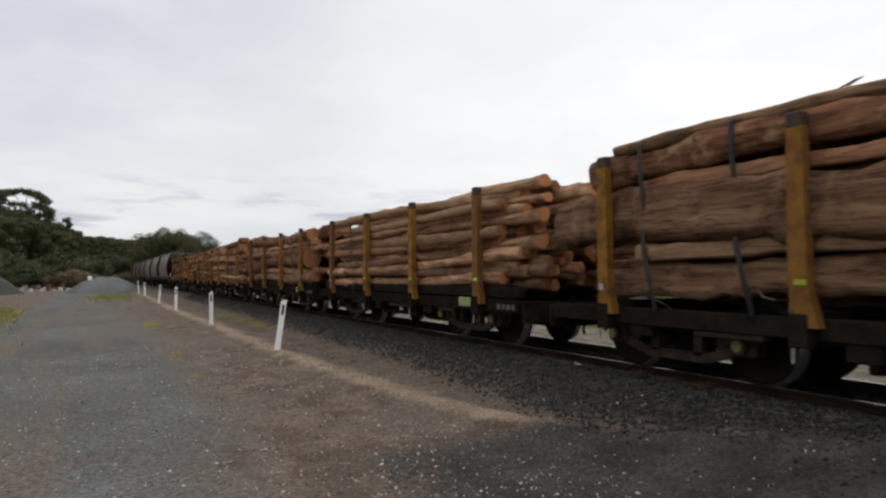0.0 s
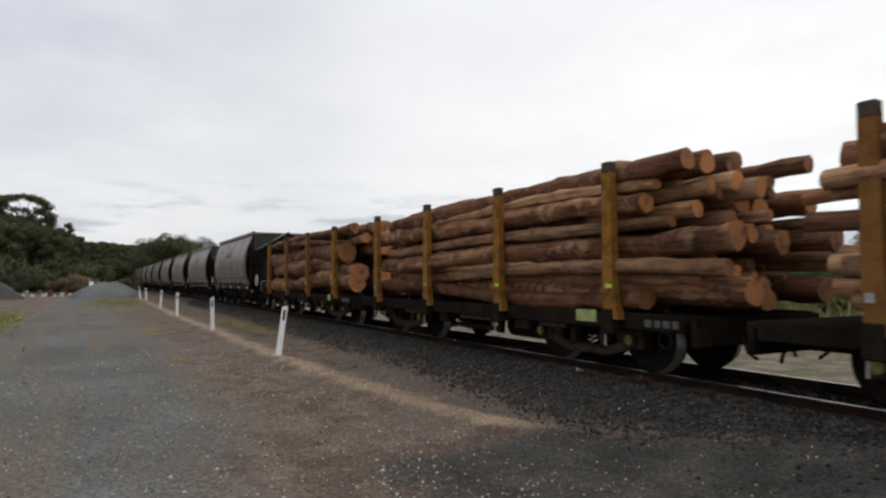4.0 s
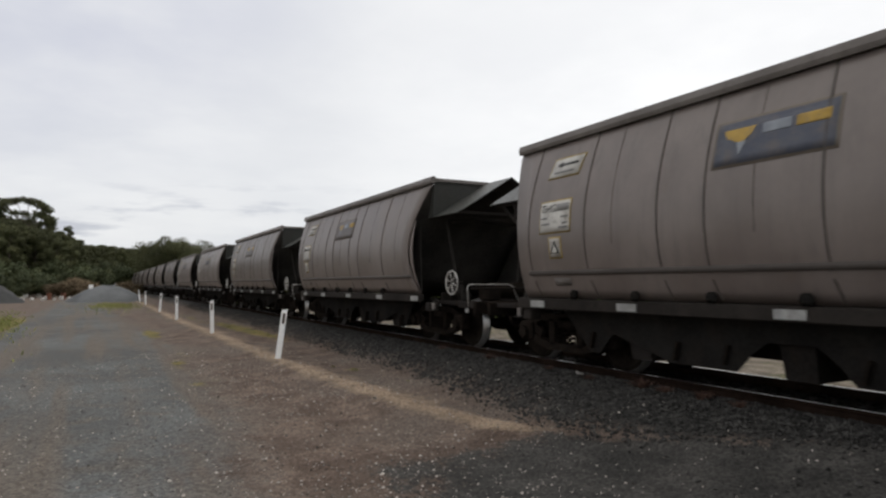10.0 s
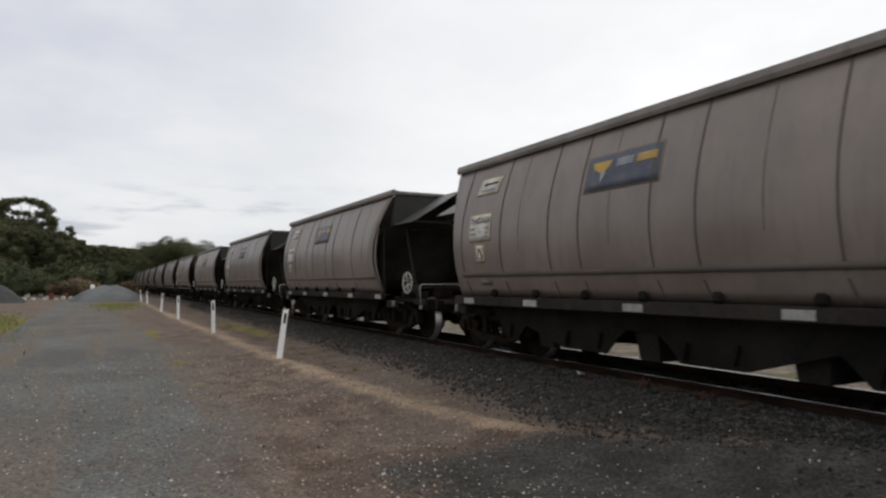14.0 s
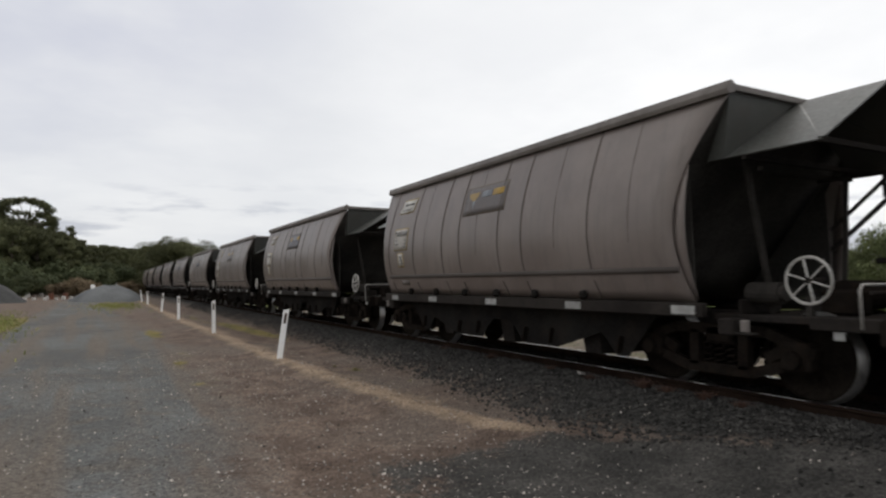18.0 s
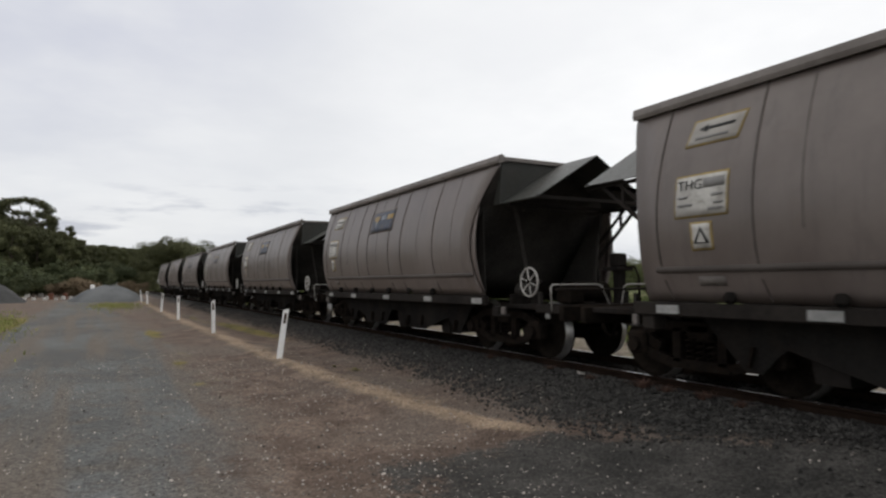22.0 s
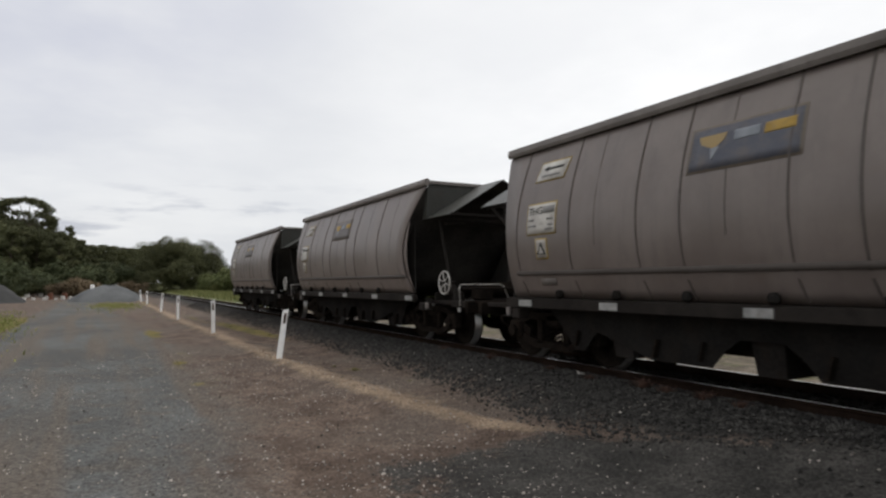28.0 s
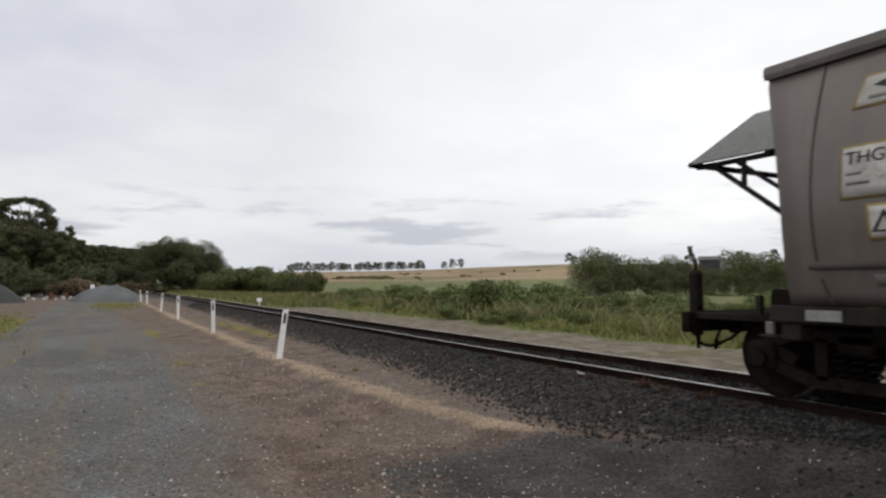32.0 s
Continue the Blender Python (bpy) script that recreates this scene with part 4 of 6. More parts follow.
            if k > 0:
                part("step_plate", box(bmesh.new(), (side * 0.96, Yu(u0 + k * 0.70), 0.64), (side * 0.985, Yu(u0 + k * 0.80), 0.77), 0.004), REFLECT, w, "small dirty white plate under the platform")
                part("platform_edge", box(bmesh.new(), (side * 0.95, Yu(u0 + k * 0.50), 0.72), (side * 1.02, Yu(u0 + k * 1.14), 0.84), 0.012), SILL, w)
            part("end_post", beam(bmesh.new(), (side * 0.86, Yu(u0 + k * 0.42), 0.82), (side * 0.86, Yu(u0 + k * 0.42), 1.02), 0.06, 0.05), LEG, w)
            part("toe_board", box(bmesh.new(), (side * 0.30, Yu(u0 - k * 0.30), 0.83), (side * 0.95, Yu(u0 - k * 0.26), 0.98), 0.01), SILL, w)
            if k > 0:
                pts = [(side * 1.10, Yu(u0 + 1.02), 0.76), (side * 1.12, Yu(u0 + 1.02), 1.08), (side * 1.08, Yu(u0 + 1.02), 1.13), (side * 0.30, Yu(u0 + 1.05), 1.13), (side * 0.22, Yu(u0 + 1.06), 1.10), (side * 0.12, Yu(u0 + 1.10), 0.84)]
                part("hand_rail", tube(pts, 0.012), WHITE, w, "pale grab rail across the end platform")
        if k > 0:
            part("cross_rail", rod(bmesh.new(), (-1.1, Yu(u0 + k * 1.10), 1.06), (1.1, Yu(u0 + k * 1.10), 1.06), 0.018, n=6), PAINT_DARK, w)
        bm = bmesh.new()
        rod(bm, (-0.25, Yu(u0 + k * 0.35), 1.02), (0.45, Yu(u0 + k * 0.35), 1.02), 0.15, n=14)
        box(bm, (-0.45, Yu(u0 + k * 0.25), 0.83), (-0.15, Yu(u0 + k * 0.60), 1.08), 0.03)
        part("brake_cylinder", bm, BOGIE, w, "grimy brake cylinder")
        if k > 0:
            bm = box(bmesh.new(), (0.52, Yu(u0 + 0.38), 1.40), (0.76, Yu(u0 + 0.58), 1.62), 0.03)
            box(bm, (0.46, Yu(u0 + 0.30), 1.34), (0.82, Yu(u0 + 0.64), 1.40), 0.01)
            box(bm, (0.56, Yu(u0 + 0.44), 0.83), (0.72, Yu(u0 + 0.56), 1.36))
            part("valve_box", bm, PAINT_DARK, w, "dark brown valve box on a pedestal")
            bm = rod(bmesh.new(), (-0.74, Yu(u0 - 0.30), 1.04), (-0.74, Yu(u0 + 0.06), 1.04), 0.11, n=16)
            rod(bm, (-0.74, Yu(u0 + 0.06), 1.04), (-0.74, Yu(u0 + 0.11), 1.04), 0.08, n=16)
            part("air_reservoir", bm, LEG, w, "dusty air reservoir on the end platform")
            part("valve_pipe", tube([(0.64, Yu(u0 + 0.66), 1.4), (0.64, Yu(u0 + 0.85), 1.4), (0.62, Yu(u0 + 0.95), 1.25), (0.6, Yu(u0 + 0.98), 0.83)], 0.02), BOGIE, w)
    hand_wheel(w, -1.22, 9.39, 1.165, -1)
    hand_wheel(w, 1.22, -0.55, 1.16, 1)
    # discharge hoppers and centre skirt between the bogies
    for side in (-1, 1):
        bm = bmesh.new()
        top, bot = 0.80, 0.30
        us, low = [0.70, 0.95, 1.12, 1.22], [0.78, 0.62, 0.44, 0.26]
        for c in (2.0, 4.05, 6.1):
            us += [c - 0.60, c - 0.42, c - 0.24, c + 0.24, c + 0.42, c + 0.60]
            low += [0.26, 0.45, 0.575, 0.575, 0.45, 0.26]
        us += [6.92, 7.02, 7.2, 7.45]
        low += [0.26, 0.44, 0.62, 0.78]
        outline = [(side * 1.02, Yu(us[0]), top)] + [(side * 0.98, Yu(u), z) for u, z in zip(us, low)] + [(side * 1.02, Yu(us[-1]), top)]
        plate(bm, outline, 0.015 * side)
        bmesh.ops.triangulate(bm, faces=[f for f in bm.faces if len(f.verts) > 4])
        # dark plate added behind the skirt so its openings read as shade
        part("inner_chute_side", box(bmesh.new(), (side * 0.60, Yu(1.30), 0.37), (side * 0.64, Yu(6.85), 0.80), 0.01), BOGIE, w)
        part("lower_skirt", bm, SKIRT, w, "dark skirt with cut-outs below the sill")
    for u in (2.0, 4.05, 6.1):
        bm = bmesh.new()
        t4 = [(-0.95, Yu(u - 0.20), 0.82), (0.95, Yu(u - 0.20), 0.82), (0.95, Yu(u + 0.20), 0.82), (-0.95, Yu(u + 0.20), 0.82)]
        b4 = [(-0.85, Yu(u - 0.16), 0.22), (0.85, Yu(u - 0.16), 0.22), (0.85, Yu(u + 0.16), 0.22), (-0.85, Yu(u + 0.16), 0.22)]
        a, b = [bm.verts.new(p) for p in t4], [bm.verts.new(p) for p in b4]
        bm.faces.new(a)
        bm.faces.new(b[::-1])
        for i in range(4):
            bm.faces.new((a[i], b[i], b[(i + 1) % 4], a[(i + 1) % 4]))
        bmesh.ops.recalc_face_normals(bm, faces=bm.faces)
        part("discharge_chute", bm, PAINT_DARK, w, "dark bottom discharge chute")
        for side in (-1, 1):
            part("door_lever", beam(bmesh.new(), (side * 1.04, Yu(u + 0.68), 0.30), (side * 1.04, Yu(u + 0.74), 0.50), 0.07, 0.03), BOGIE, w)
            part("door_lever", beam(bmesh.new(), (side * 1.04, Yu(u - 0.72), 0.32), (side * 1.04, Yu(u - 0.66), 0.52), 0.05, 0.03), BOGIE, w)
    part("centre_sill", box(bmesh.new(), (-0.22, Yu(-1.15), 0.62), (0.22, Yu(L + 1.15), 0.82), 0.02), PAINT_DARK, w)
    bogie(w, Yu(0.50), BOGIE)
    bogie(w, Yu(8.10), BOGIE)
    # placards and lettering on the near side
    part("arrow_plate_edge", skin_patch(0.84, 1.48, 2.52, 2.80, 0.006, skew=0.07), YELLOW_EDGE, w)
    part("arrow_plate", skin_patch(0.865, 1.46, 2.54, 2.78, 0.010, skew=0.065), PLACARD, w, "white direction placard with a black arrow")
    bm = skin_patch(1.08, 1.42, 2.680, 2.712, 0.014, nz=1)
    part("arrow_shaft", bm, INK, w)
    bm = plate(bmesh.new(), [side_point(0.99, 2.696, 0.016), side_point(1.10, 2.735, 0.016), side_point(1.10, 2.657, 0.016)], -0.003)
    part("arrow_head", bm, INK, w)
    part("print_line", skin_patch(0.96, 1.36, 2.585, 2.615, 0.014, nz=1), INK_GREY, w)
    part("number_plate_edge", skin_patch(0.79, 1.44, 1.79, 2.225, 0.006), YELLOW_EDGE, w)
    part("number_plate", skin_patch(0.81, 1.42, 1.81, 2.205, 0.010), PLACARD, w, "white wagon data placard")
    bar_text(w, "wagon_class", "THG", 0.145, facing(0.83, 2.07, 0.015), INK, "black class letters")
    part("wagon_number", skin_patch(1.145, 1.40, 2.075, 2.17, 0.014, nz=2), INK_GREY, w)
    for z, a, b in ((1.985, 0.84, 0.96), (1.905, 0.84, 1.02), (1.985, 1.25, 1.39), (1.905, 1.28, 1.39), (1.85, 1.22, 1.39)):
        part("print_line", skin_patch(a, b, z, z + 0.026, 0.014, nz=1), INK_GREY, w)
    part("warning_plate_edge", skin_patch(0.985, 1.25, 1.465, 1.745, 0.006), YELLOW_EDGE, w)
    part("warning_plate", skin_patch(1.01, 1.225, 1.485, 1.725, 0.010), PLACARD, w, "white warning placard with a triangle")
    tri = lambda r, pr: [side_point(1.118 - r, 1.53 + (0.1 - r) * 0.3, pr), side_point(1.118 + r, 1.53 + (0.1 - r) * 0.3, pr), side_point(1.118, 1.70 - (0.1 - r) * 1.2, pr)]
    part("warning_triangle", plate(bmesh.new(), tri(0.10, 0.017), 0.003), INK, w)
    part("triangle_centre", plate(bmesh.new(), tri(0.055, 0.020), 0.003), PLACARD, w)
    part("print_line", skin_patch(0.98, 1.31, 1.12, 1.21, 0.010, nz=1), PAINT_RIM, w)
    # operator's panel: a plain blue field with a yellow wedge and two bars for the name
    part("panel_edge", skin_patch(3.56, 4.82, 2.23, 2.70, 0.005, nu=8), PANEL_EDGE, w)
    part("operator_panel", skin_patch(3.59, 4.79, 2.255, 2.675, 0.008, nu=8), LOGO_BLUE, w, "faded blue operator panel with yellow and pale shapes")
    bm = plate(bmesh.new(), [side_point(3.67, 2.60, 0.012), side_point(4.01, 2.60, 0.012), side_point(3.98, 2.53, 0.012), side_point(3.87, 2.45, 0.012), side_point(3.71, 2.52, 0.012)], -0.003)
    part("wing_shape", bm, LOGO_YELLOW, w)
    bm = plate(bmesh.new(), [side_point(3.83, 2.46, 0.014), side_point(3.94, 2.47, 0.014), side_point(3.86, 2.34, 0.014)], -0.003)
    part("wing_tip", bm, LOGO_PALE, w)
    part("name_bar", skin_patch(4.09, 4.37, 2.50, 2.60, 0.011, nu=2), LOGO_PALE, w)
    part("name_bar", skin_patch(4.42, 4.73, 2.50, 2.60, 0.011, nu=2), LOGO_YELLOW, w)
    return w


def log_mesh(seed, length, r, squared=False):
    """One log: tapered, bent, lumpy, with sawn ends in a second material slot. It lies along y."""
    rs = np.random.RandomState(seed)
    n, k = (22 if squared else 14), 31
    ph = rs.uniform(0, 6.3, 8)
    bend = rs.uniform(-1, 1, 2) * (0.03 if squared else 0.10) * length / 6
    lumps = rs.uniform(-1, 1, (k, 3)) + np.roll(rs.uniform(-1, 1, (k, 3)), 1, 0)
    flute = 1 + rs.uniform(-0.07, 0.07, n) * (1.5 if squared else 1.0)
    taper = rs.uniform(0.0, 0.22)
    rows = []
    for j in range(k):
        f = j / (k - 1)
        cx = bend[0] * math.sin(math.pi * f + ph[0]) + 0.28 * r * math.sin(8 * f + ph[1])
        cz = bend[1] * math.sin(math.pi * f + ph[2]) * 0.6 + 0.36 * r * math.sin(6.3 * f + ph[3])
        rr = r * (1.08 - taper * f) * (1 + 0.05 * math.sin(11 * f + ph[4]) + 0.045 * math.sin(23 * f + ph[6]))
        if rs.rand() < 0.12:
            rr *= rs.uniform(1.06, 1.26)
        cx += 0.09 * r * lumps[j, 0]
        cz += 0.11 * r * lumps[j, 1]
        rr *= 1 + 0.045 * lumps[j, 2]
        row = []
        for i in range(n):
            a = 2 * math.pi * i / n
            q = rr * (1 + 0.06 * math.sin(2 * a + ph[5] + 2 * f) + 0.05 * math.sin(3 * a + ph[1] - 3 * f) + rs.uniform(-0.05, 0.05)) * flute[i]
            if squared:
                q *= min(1 / max(abs(math.cos(a)), abs(math.sin(a)), 0.01), 1.25) * 0.93
            row.append((cx + q * math.cos(a), (f - 0.5) * length, cz + q * math.sin(a)))
        rows.append(row)
    bm = bmesh.new()
    vs = [[bm.verts.new(p) for p in row] for row in rows]
    for a, b in zip(vs, vs[1:]):
        for i in range(n):
            bm.faces.new((a[i], b[i], b[(i + 1) % n], a[(i + 1) % n])).smooth = True
    for f in (bm.faces.new(vs[0]), bm.faces.new(vs[-1][::-1])):
        f.material_index = 1
    return bm


LOG_SHAPES = {}


def log_variant(kind, v):
    """Shared log meshes: unit radius classes by kind of load."""
    key = (kind, v)
    if key not in LOG_SHAPES:
        length, r, mat, sq = {"thin": (8.35, 0.094, LOG_PALE, False), "slim": (8.35, 0.082, LOG_PALE, False), "plank": (8.45, 0.100, LOG_PALE, True), "mid": (8.35, 0.125, LOG_RED, False), "short": (5.2, 0.115, LOG_PALE, False),
                              "thick": (8.4, 0.225, LOG_RED, False), "flitch": (8.5, 0.27, LOG_PALE, True), "half": (4.3, 0.190, LOG_RED, False), "slab": (8.45, 0.185, LOG_RED, False), "front": (2.6, 0.105, LOG_RED, False), "broad": (8.35, 0.130, LOG_PALE, False)}[kind]
        rs = np.random.RandomState(hash_name(kind) + v)
        LOG_SHAPES[key] = mesh_of("log", log_mesh(hash_name(kind) * 7 + v, length * rs.uniform(0.93, 1.05), r * rs.uniform(0.70, 1.18), sq), mat, LOG_END)
    return LOG_SHAPES[key]


def hash_name(s):
    return sum(ord(ch) * (i + 3) for i, ch in enumerate(s)) % 991


STAKE_U = (0.0, 2.44, 4.88, 7.32)  # stake places along a log wagon, from its rear stake
LOG_MID = 3.63


def log_wagon():
    w = tagged(new("log_wagon"), "dark flat log wagon with worn yellow side stakes", "log wagon", "log wagons of the train")
    Yl = lambda u: LOG_MID - u
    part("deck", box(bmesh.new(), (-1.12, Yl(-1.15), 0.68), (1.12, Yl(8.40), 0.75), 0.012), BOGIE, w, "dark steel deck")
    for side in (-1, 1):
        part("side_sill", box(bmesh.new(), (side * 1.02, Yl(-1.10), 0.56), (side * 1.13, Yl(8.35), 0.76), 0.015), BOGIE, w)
        for a, b, lo, hi, mt in ((0.3, 0.62, 0.44, 0.60, BOGIE), (1.2, 2.0, 0.50, 0.58, RUSTY_BOGIE), (2.75, 3.05, 0.40, 0.58, BOGIE), (3.5, 4.5, 0.49, 0.57, RUSTY_BOGIE), (5.15, 5.5, 0.42, 0.58, BOGIE), (5.75, 6.35, 0.50, 0.58, RUSTY_BOGIE)):
            part("frame_bracket", box(bmesh.new(), (side * 0.94, Yl(a), lo), (side * 1.10, Yl(b), hi), 0.012), mt, w)
        part("truss_bar", beam(bmesh.new(), (side * 0.9, Yl(2.9), 0.36), (side * 0.9, Yl(4.5), 0.36), 0.07, 0.08), BOGIE, w)
        for u in (2.9, 3.5, 4.5):
            part("truss_post", box(bmesh.new(), (side * 0.86, Yl(u - 0.05), 0.30), (side * 0.94, Yl(u + 0.05), 0.60)), BOGIE, w)
        part("grab_iron", ring(bmesh.new(), (side * 1.14, Yl(8.1), 0.48), "x", 0.09, 0.011, 14, 5), SKIRT, w)
        for a, b in ((7.80, 7.90), (7.94, 8.02), (8.06, 8.16), (8.20, 8.28)):
            part("class_letter", box(bmesh.new(), (side * 1.128, Yl(a), 0.61), (side * 1.136, Yl(b), 0.69)), LETTER, w)
        if side < 0:
            part("lime_placard", box(bmesh.new(), (side * 1.128, Yl(6.62), 0.62), (side * 1.145, Yl(7.00), 0.77), 0.004), LIME, w, "pale lime placard on the sill")
    part("centre_sill", box(bmesh.new(), (-0.22, Yl(-1.25), 0.42), (0.22, Yl(8.5), 0.68), 0.02), PAINT_DARK, w)
    for u in STAKE_U:
        part("bolster_beam", box(bmesh.new(), (-1.16, Yl(u - 0.14), 0.75), (1.16, Yl(u + 0.14), 0.83), 0.012), BOGIE, w)
        for side in (-1, 1):
            st = new("stake")
            st.parent = w
            st.matrix_basis = Matrix.Translation((side * 1.20, Yl(u), 0))
            bm = bmesh.new()
            for lo, hi, w0, w1 in ((0.68, 1.05, 0.18, 0.095), (1.05, 2.46, 0.095, 0.078)):
                a = [(-0.05, -w0, lo), (0.05, -w0, lo), (0.05, 0.08, lo), (-0.05, 0.08, lo)]
                b = [(-0.05, -w1, hi), (0.05, -w1, hi), (0.05, 0.07, hi), (-0.05, 0.07, hi)]
                va, vb = [bm.verts.new(p) for p in a], [bm.verts.new(p) for p in b]
                bm.faces.new(va[::-1])
                bm.faces.new(vb)
                for i in range(4):
                    bm.faces.new((va[i], va[(i + 1) % 4], vb[(i + 1) % 4], vb[i]))
            part("stake_post", bm, STAKE, st, "worn ochre-yellow tapered stake")
            part("stake_top", box(bmesh.new(), (-0.055, -0.080, 2.44), (0.055, 0.072, 2.58), 0.012), STAKE_TOP, st, "rusty stake extension")
            for hz in (2.475, 2.545):
                part("pin_hole", rod(bmesh.new(), (side * 0.050, 0.0, hz), (side * 0.058, 0.0, hz), 0.016, n=8), INK, st)
            part("stake_foot", rod(bmesh.new(), (side * 0.03, 0.06, 0.36), (side * 0.03, 0.06, 0.52), 0.014, n=6), REFLECT, st, "pale pin below the stake")
            part("stake_bracket", box(bmesh.new(), (-0.07, -0.09, 0.50), (0.07, 0.09, 0.80), 0.012), BOGIE, st)
            if u > 1:
                part("reflector", box(bmesh.new(), (side * 0.052, -0.088, 1.05), (side * 0.060, 0.02, 1.10)), HIVIS, st, "lime reflector patch")
            else:
                part("reflector", box(bmesh.new(), (side * 0.052, -0.02, 0.96), (side * 0.060, 0.05, 1.04)), REFLECT, st, "worn white reflector patch")
    for k, u0 in ((-1, -1.15), (1, 8.40)):
        part("headstock", box(bmesh.new(), (-1.10, Yl(u0), 0.42), (1.10, Yl(u0 + k * 0.08), 0.74), 0.015), BOGIE, w)
        bm = bmesh.new()
        box(bm, (-0.12, Yl(u0 + k * 0.05), 0.42), (0.12, Yl(u0 + k * 0.30), 0.66), 0.03)
        part("coupler", bm, BOGIE, w, "dark automatic coupler")
        for side in (-1, 1):
            pts = [(side * 0.40, Yl(u0 + k * 0.08), 0.55), (side * 0.40, Yl(u0 + k * 0.18), 0.35), (side * 0.33, Yl(u0 + k * 0.24), 0.28)]
            bm = tube(pts, 0.022)
            part("brake_hose", bm, BOGIE, w)
    bm = rod(bmesh.new(), (-0.55, Yl(4.4), 0.40), (-0.55, Yl(5.2), 0.40), 0.17, n=12)
    part("brake_reservoir", bm, BOGIE, w)
    for u in (0.75, 6.5):
        bogie(w, Yl(u), RUSTY_BOGIE, AXLE_CAP)
    return w


def log_load(kinds, seed, straps, top, base):
    """A stack of logs between the stakes, course by course; each log is a piece of the load."""
    rs = random.Random(seed)
    ld = new("log_load")
    z = base
    near = []
    # beams added to fill the dark band between deck and raised logs
    if base > 0.9:
        for bx in (-1.0, -0.35, 0.35, 1.0):
            part("bearer", box(bmesh.new(), (bx - 0.09, LOG_MID - 8.3, base - 0.18), (bx + 0.09, LOG_MID + 0.9, base - 0.005), 0.02), BOGIE, ld, "long black beam filling the dark band under the logs")
    for rowi, kind in enumerate(kinds):
        r0 = {"thin": 0.094, "slim": 0.080, "plank": 0.100, "mid": 0.125, "short": 0.115, "thick": 0.225, "flitch": 0.26, "half": 0.19, "slab": 0.18, "front": 0.11, "broad": 0.125}[kind]
        if z + 2 * r0 > top + 0.10:
            break
        n = max(3, int(2.24 / (2 * r0)))
        sp = (2.24 - 2 * r0) / (n - 1)
        m = n
        if z + r0 > top - 0.25:
            m = max(2, m - 1)
        for i in range(m):
            x = -1.12 + r0 + sp * i + rs.uniform(-0.03, 0.03)
            if i == 0:
                x = -1.13 + r0 * (1.22 if kind in ("flitch", "plank") else 1.0) + rs.uniform(-0.01, 0.05)
            zz = z + r0 + rs.uniform(-0.025, 0.03)
            if i == 0 and kind != "front":
                near.append((x - r0, zz, r0))
            if kind in ("half", "short"):
                for off in (-2.15, 2.35) if kind == "half" else (-1.6, 3.2):
                    vv = rs.randrange(6)
                    part("log", log_variant(kind if kind == "half" or off < 0 else "half", vv), None, ld, at=pose(x, -off + 0.2 + rs.uniform(-0.35, 0.35), zz, rs.uniform(-0.5, 0.5), rs.uniform(-90, 90) if kind != "flitch" else 0, 180 * rs.randrange(2) + rs.uniform(-0.6, 0.6)))
                continue
            if kind == "front":
                part("log", log_variant(kind, rs.randrange(5)), None, ld, at=pose(x, -3.0 + rs.uniform(-0.35, 0.35), zz - 0.06, rs.uniform(-1.0, 1.0), rs.uniform(0, 360), rs.uniform(-2, 2)))
                continue
            vv = rs.randrange(8)
            turn = rs.uniform(-3, 3) + 90 * rs.randrange(4)
            part("log", log_variant(kind, vv), None, ld, at=pose(x, (0.02 if kind == "flitch" else -0.42) + rs.uniform(-0.75, 0.45), zz, rs.uniform(-0.5, 0.5), turn, 180 * rs.randrange(2) + rs.uniform(-0.5, 0.5)))
        z += r0 * 1.88
    for u in straps:
        y = LOG_MID - u
        zt = near[-1][1] + near[-1][2] - 0.01
        pts = [(-1.16, y - 0.19, 0.74)]
        for px, pz, pr in near:
            lag = -0.16 * max(0.0, 1 - (pz - 0.8) / 0.7) ** 1.5
            pts.append((px - 0.045, y + lag, pz))
        pts += [(near[-1][0] + 0.35 * near[-1][2], y, zt - 0.12 * near[-1][2]), (-0.3, y + 0.02, zt + 0.015), (0.6, y, zt + 0.015), (1.10, y, zt - 0.10), (1.20, y, 0.72)]
        bm = sheet([[(px, py - 0.028, pz), (px, py + 0.028, pz)] for px, py, pz in pts], 0.008)
        part("strap", bm, STRAP, ld, "grey webbing tie-down strap")
    return ld


# ---- put the train together ----
hoppers, log_wagons, loads = [], [], []


def build_train():
    first = hopper_wagon()
    hoppers.append(first)
    for i in range(1, 17):
        hoppers.append(copy_thing(first, Matrix.Identity(4)))
    fw = log_wagon()
    log_wagons.append(fw)
    for i in range(1, 6):
        log_wagons.append(copy_thing(fw, Matrix.Identity(4)))
    recipes = ((["thick"] * 3 + ["mid", "mid"], 3, (3.6,), 2.62, 0.86, "thick red-brown logs stacked between yellow stakes"),
               (["mid", "thin", "thin", "mid", "thin", "mid", "thin", "mid"], 8, (), 2.50, 0.86, "mixed red-brown logs stacked between yellow stakes"),
               (["slim"] * 8 + ["slab", "mid", "front"], 5, (1.2, 5.9), 2.82, 0.86, "debarked thin logs stacked high and strapped"),
               (["broad", "thin", "thick", "broad", "thin", "slab", "thin"], 7, (1.0, 6.2), 2.62, 0.95, "pale and red-brown split logs, strapped"),
               (["slim"] * 4 + ["thin", "broad", "thin", "thin", "broad"], 2, (1.3,), 2.60, 0.96, "pale debarked thin logs stacked between yellow stakes"),
               (["flitch", "plank", "flitch", "plank", "slab", "thin"], 4, (0.55, 1.75), 2.80, 0.86, "heavy squared logs tied with dark straps"))
    for kinds, seed, straps, top, base, label in recipes:
        loads.append(tagged(log_load(kinds, seed, straps, top, base), label, "log load", "log loads of the train"))


build_train()


